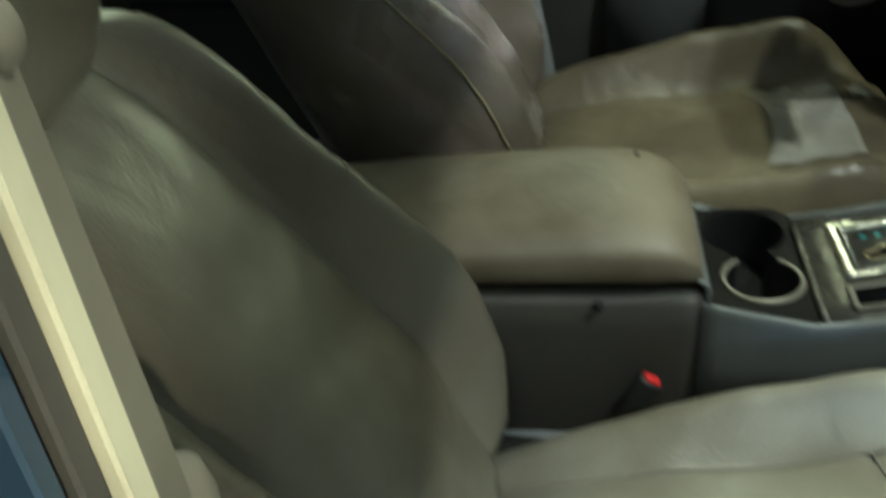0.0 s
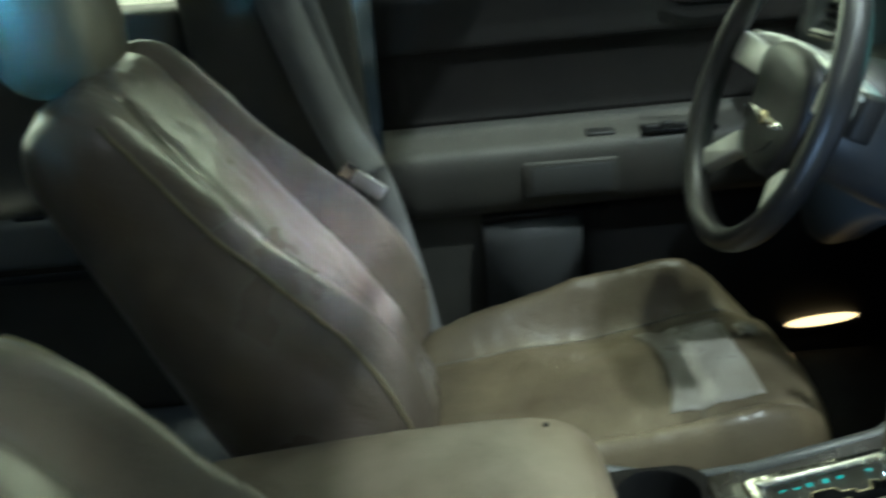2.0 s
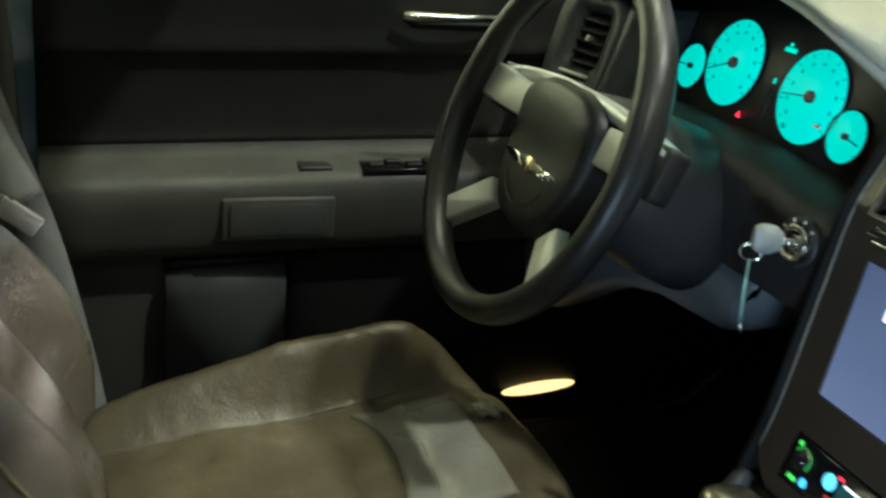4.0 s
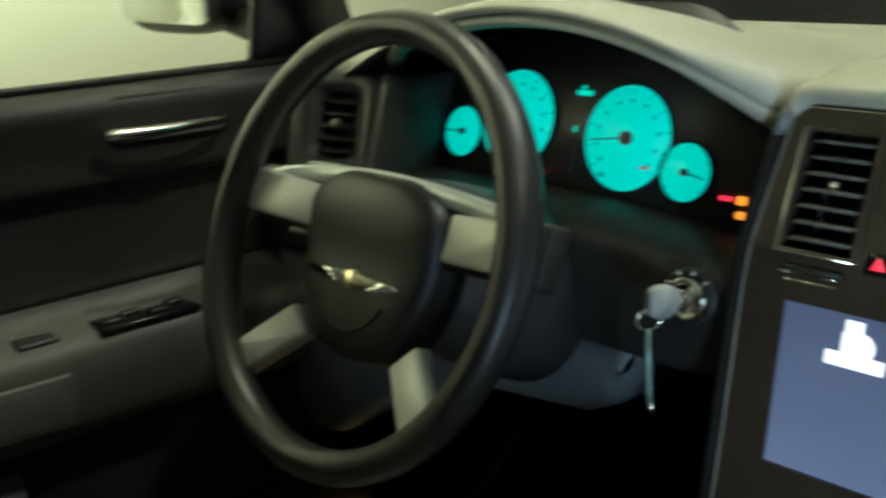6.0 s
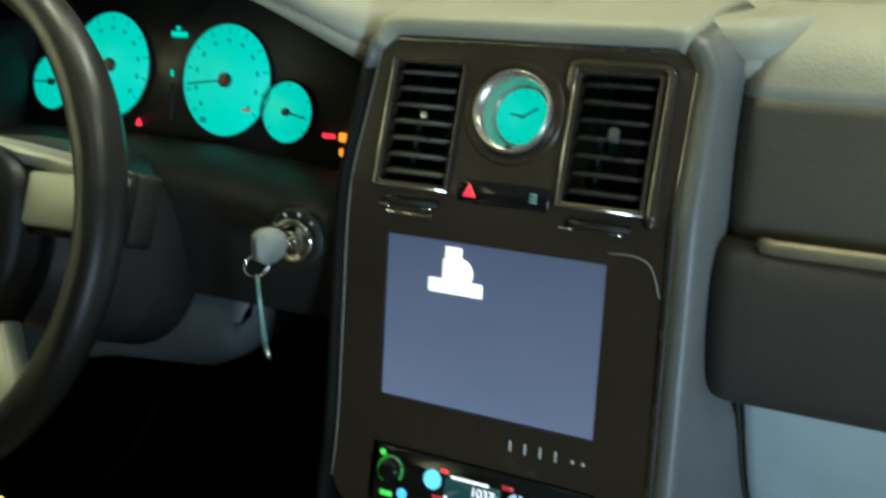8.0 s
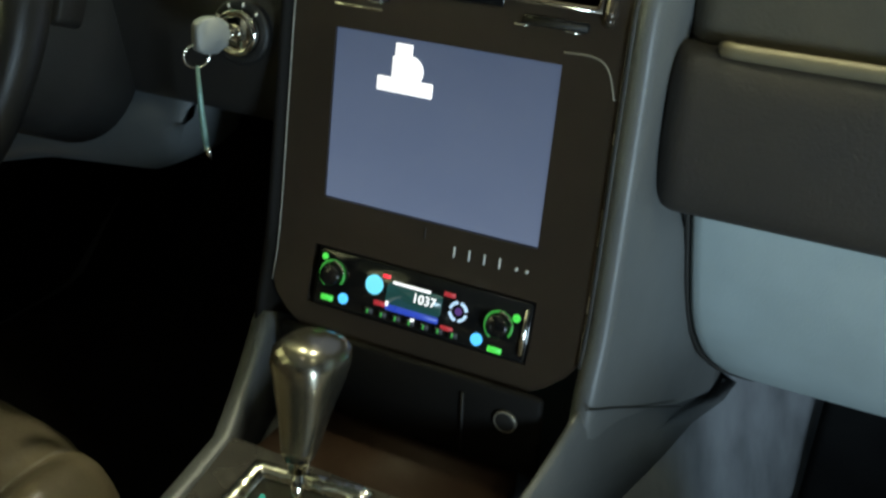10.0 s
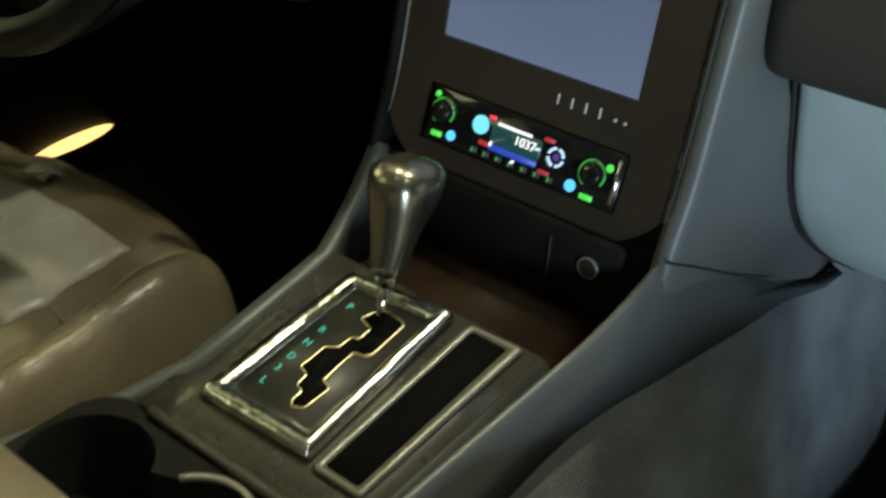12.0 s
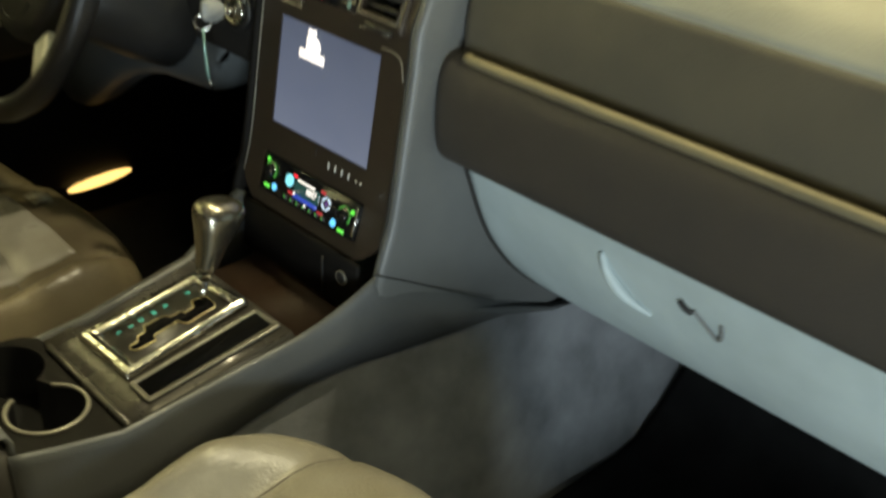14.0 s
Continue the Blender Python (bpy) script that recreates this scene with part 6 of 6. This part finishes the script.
def pillars():
    # left centre pillar, leaning in above the sill
    def post(s, x0, x1, mat, name, label):
        rings = []
        for z, y, dx in ((-0.05, 0.80, 0.0), (0.3, 0.80, 0.0), (0.55, 0.79, 0.0), (0.75, 0.775, -0.01), (0.9, 0.745, -0.03), (1.05, 0.69, -0.05), (1.18, 0.60, -0.07)):
            rings.append([(x, s * b, z) for x, b in ((x0 + dx, y), (x0 + dx + 0.012, y - 0.012), ((x0 + x1) / 2 + dx, y - 0.02), (x1 + dx - 0.012, y - 0.012), (x1 + dx, y), (x1 + dx, y + 0.06), (x0 + dx, y + 0.06))])
        ob = link(name, loft(rings), mat)
        tagged(ob, label, "pillar", kind="structure")
        return ob
    post(1, -0.93, -0.675, DOOR_GREY, "pillar_1", "dark grey trimmed centre pillar beside the driver seat")
    # belt of the driver, from the pillar down to its anchor
    b = thing("seat_belt", "grey driver seat belt hanging along the pillar", "seat belt")
    run = curve([(-0.80, 0.735, 0.98), (-0.765, 0.742, 0.80), (-0.715, 0.735, 0.62), (-0.660, 0.715, 0.46), (-0.625, 0.69, 0.32), (-0.605, 0.665, 0.215)], 8)
    rows = [[p + Vector((-0.022, -0.004, -0.006)), p + Vector((0, 0, 0)), p + Vector((0.022, -0.004, 0.006))] for p in run]
    part("webbing", sheet(rows, 0.0015, (0, -1, 0)), BELT, b)
    run2 = curve([(-0.84, 0.735, 0.95), (-0.79, 0.738, 0.76), (-0.73, 0.70, 0.60), (-0.68, 0.640, 0.515)], 8)
    rows = [[p + Vector((-0.030, 0, -0.010)), p, p + Vector((0.030, 0, 0.012))] for p in run2]
    part("webbing", sheet(rows, 0.0015, (0, -1, 0)), BELT, b)
    bm = box(-0.026, 0.026, -0.005, 0.005, -0.012, 0.012, 0.003)
    bm.transform(pose(-0.678, 0.622, 0.508, 0, 38, 0))
    tongue = part("tongue", bm, PALE_PLASTIC, b, "pale plastic and steel belt tongue")
    bm = box(-0.012, 0.012, -0.0015, 0.0015, -0.03, 0.002, 0.001)
    bm.transform(pose(-0.690, 0.620, 0.520, 0, 128, 0))
    part("steel_plate", bm, CHROME, tongue)
    part("anchor", box(-0.635, -0.575, 0.660, 0.70, 0.10, 0.215, 0.008), BLACK, b)
    part("anchor_bracket", tube([(-0.61, 0.655, 0.222), (-0.585, 0.655, 0.218)], 0.005, 8), CHROME, b)
    part("upper_guide", box(-0.80, -0.755, 0.735, 0.765, 0.715, 0.735, 0.005), PALE_PLASTIC, b)
    # right centre pillar at the open doorway: layers from the cabin outward
    edges = ((-0.620, -0.18), (-0.647, -0.13), (-0.667, -0.12), (-0.672, -0.11), (-0.689, -0.10), (-0.699, -0.10), (-0.7125, -0.10), (-0.80, -0.10))
    layers = (("pillar_2", TAN_TRIM, "tan plastic trimmed centre pillar of the open doorway", 0.004), ("trim", CREAM, "cream rubber door seal on the pillar", 0.0),
              ("trim", RUBBER_BLACK, "black rubber groove along the pillar", 0.014), ("trim", STRIP_BROWN, "brown plastic strip along the pillar", 0.006),
              ("trim", RUBBER_BLACK, "black rubber lip along the pillar", 0.016), ("trim", PAINT, "blue painted pillar flange", 0.004), ("trim", BLACK, "black rear door edge", 0.03))
    for i, (name, mat, label, deep) in enumerate(layers):
        rings = []
        for z in (-0.1, 0.3, 0.5, 0.68, 0.75, 0.82, 0.90, 0.98, 1.08, 1.16):
            def at(e):
                return e[0] + e[1] * (min(z, 0.95) - 0.7) + 0.4 * max(0, z - 0.95)
            yb, ya = at(edges[i]), at(edges[i + 1])
            rings.append([(-0.76 - deep * 0.6 + q, p, z) for q, p in ((-0.12, ya), (-0.12, yb), (-0.002, yb), (0, yb - 0.0015), (0.0, ya + 0.0015), (-0.002, ya))])
        ob = sharp(link(name, loft(rings), mat), 25)
        tagged(ob, label, "pillar" if name[0] == "p" else "trim", kind="structure")
    k = thing("belt_guide", "tan belt guide knob on the doorway pillar", "belt guide")
    bm = bmesh.new()
    bmesh.ops.create_uvsphere(bm, u_segments=20, v_segments=12, radius=1)
    bm.transform(pose(-0.764, -0.655, 0.864) @ Matrix.Diagonal((0.010, 0.008, 0.013, 1)))
    part("knob", bm, TAN_TRIM, k)
    cover = thing("belt_anchor_cover", "tan rounded belt anchor cover on the doorway pillar", "belt anchor")
    rings = []
    for z, w in ((0.545, 0.004), (0.552, 0.010), (0.575, 0.014), (0.605, 0.014), (0.622, 0.010), (0.628, 0.003)):
        rings.append([(-0.770 + 0.016 * math.sin(t) * (w / 0.014), -0.597 + w * math.cos(t), z) for t in np.linspace(0, 2 * math.pi, 17)[:-1]])
    part("shell", loft(rings), TAN_TRIM, cover)


pillars()


def roof():
    rows = [[(x, y, 1.175 - 0.09 * (abs(y) / 0.6) ** 3 - 0.02 * max(0, x + 0.4)) for y in np.linspace(-0.60, 0.60, 13)] for x in np.linspace(-2.1, -0.29, 9)]
    ob = link("ceiling", sheet(rows, 0.05, (0, 0, 1)), HEADLINER)
    tagged(ob, "pale cloth headliner under the car roof", "ceiling", kind="structure")
    for s, name in ((1, "pillar_3"), (-1, "pillar_4")):
        run = curve([(-0.33, s * 0.60, 1.12), (0.0, s * 0.66, 1.04), (0.4, s * 0.75, 0.90), (0.62, s * 0.80, 0.78)], 5)
        if s > 0:
            run = curve([(-0.33, 0.62, 1.12), (-0.12, 0.70, 1.02), (0.06, 0.79, 0.90), (0.145, 0.84, 0.78)], 5)
        rings = [[p + Vector((a, b, 0)) for a, b in ((-0.03, -0.03), (0.03, -0.03), (0.03, 0.03), (-0.03, 0.03))] for p in run]
        ob = link(name, loft(rings), SLATE)
        tagged(ob, "slanting dark windscreen pillar", "pillar", kind="structure")
    ob = link("wall_back", box(-2.16, -2.10, -0.9, 0.9, -0.1, 0.80), SLATE)
    tagged(ob, "dark trimmed rear end of the cabin", "wall", kind="structure")
    ob = link("wall_right", box(-2.1, -0.86, -0.90, -0.845, -0.1, 0.78), SLATE)
    tagged(ob, "dark rear side wall of the cabin", "wall", kind="structure")
    ob = link("baseboard", box(-0.75, 0.5, -0.86, -0.78, -0.12, 0.075, 0.01), PAINT)
    tagged(ob, "dark painted door sill", "sill", kind="structure")
    ob = link("wall_front", box(0.66, 0.72, -0.85, 0.85, -0.1, 0.77), BLACK)
    tagged(ob, "black bulkhead below the windscreen", "wall", kind="structure")
    ob = link("wall_left", box(-2.1, 0.72, 0.875, 0.93, -0.1, 0.742), PAINT)
    tagged(ob, "dark painted outer skin of the doors", "wall", kind="structure")
    bonnet = link("bonnet", sheet([[(x, y, 0.70 - 0.08 * (x - 0.74) - 0.06 * (abs(y) / 0.8) ** 3) for y in np.linspace(-0.82, 0.82, 9)] for x in (0.76, 1.2, 1.6, 1.95)], 0.03, (0, 0, -1)), PAINT)
    tagged(bonnet, "dark painted bonnet beyond the windscreen", "bonnet", kind="structure")


roof()


# Unseen fixture with a glowing lens, added to go with the cabin fill.
def dome_fixture():
    d = thing("added_dome_lamp", "unseen map lamp added in the headliner", "dome lamp")
    part("bezel", ring_prism(rect(0.20, 0.14, 0.02), rect(0.14, 0.11, 0.01), basis((-0.52, 0, 1.150), (0, 1, 0), (1, 0, 0)), 0.014, 0.003), GREY, d)
    part("lens", prism(rect(0.138, 0.108, 0.01), basis((-0.52, 0, 1.150), (0, 1, 0), (1, 0, 0)), 0.006), LENS, d, "frosted lit lens")


dome_fixture()
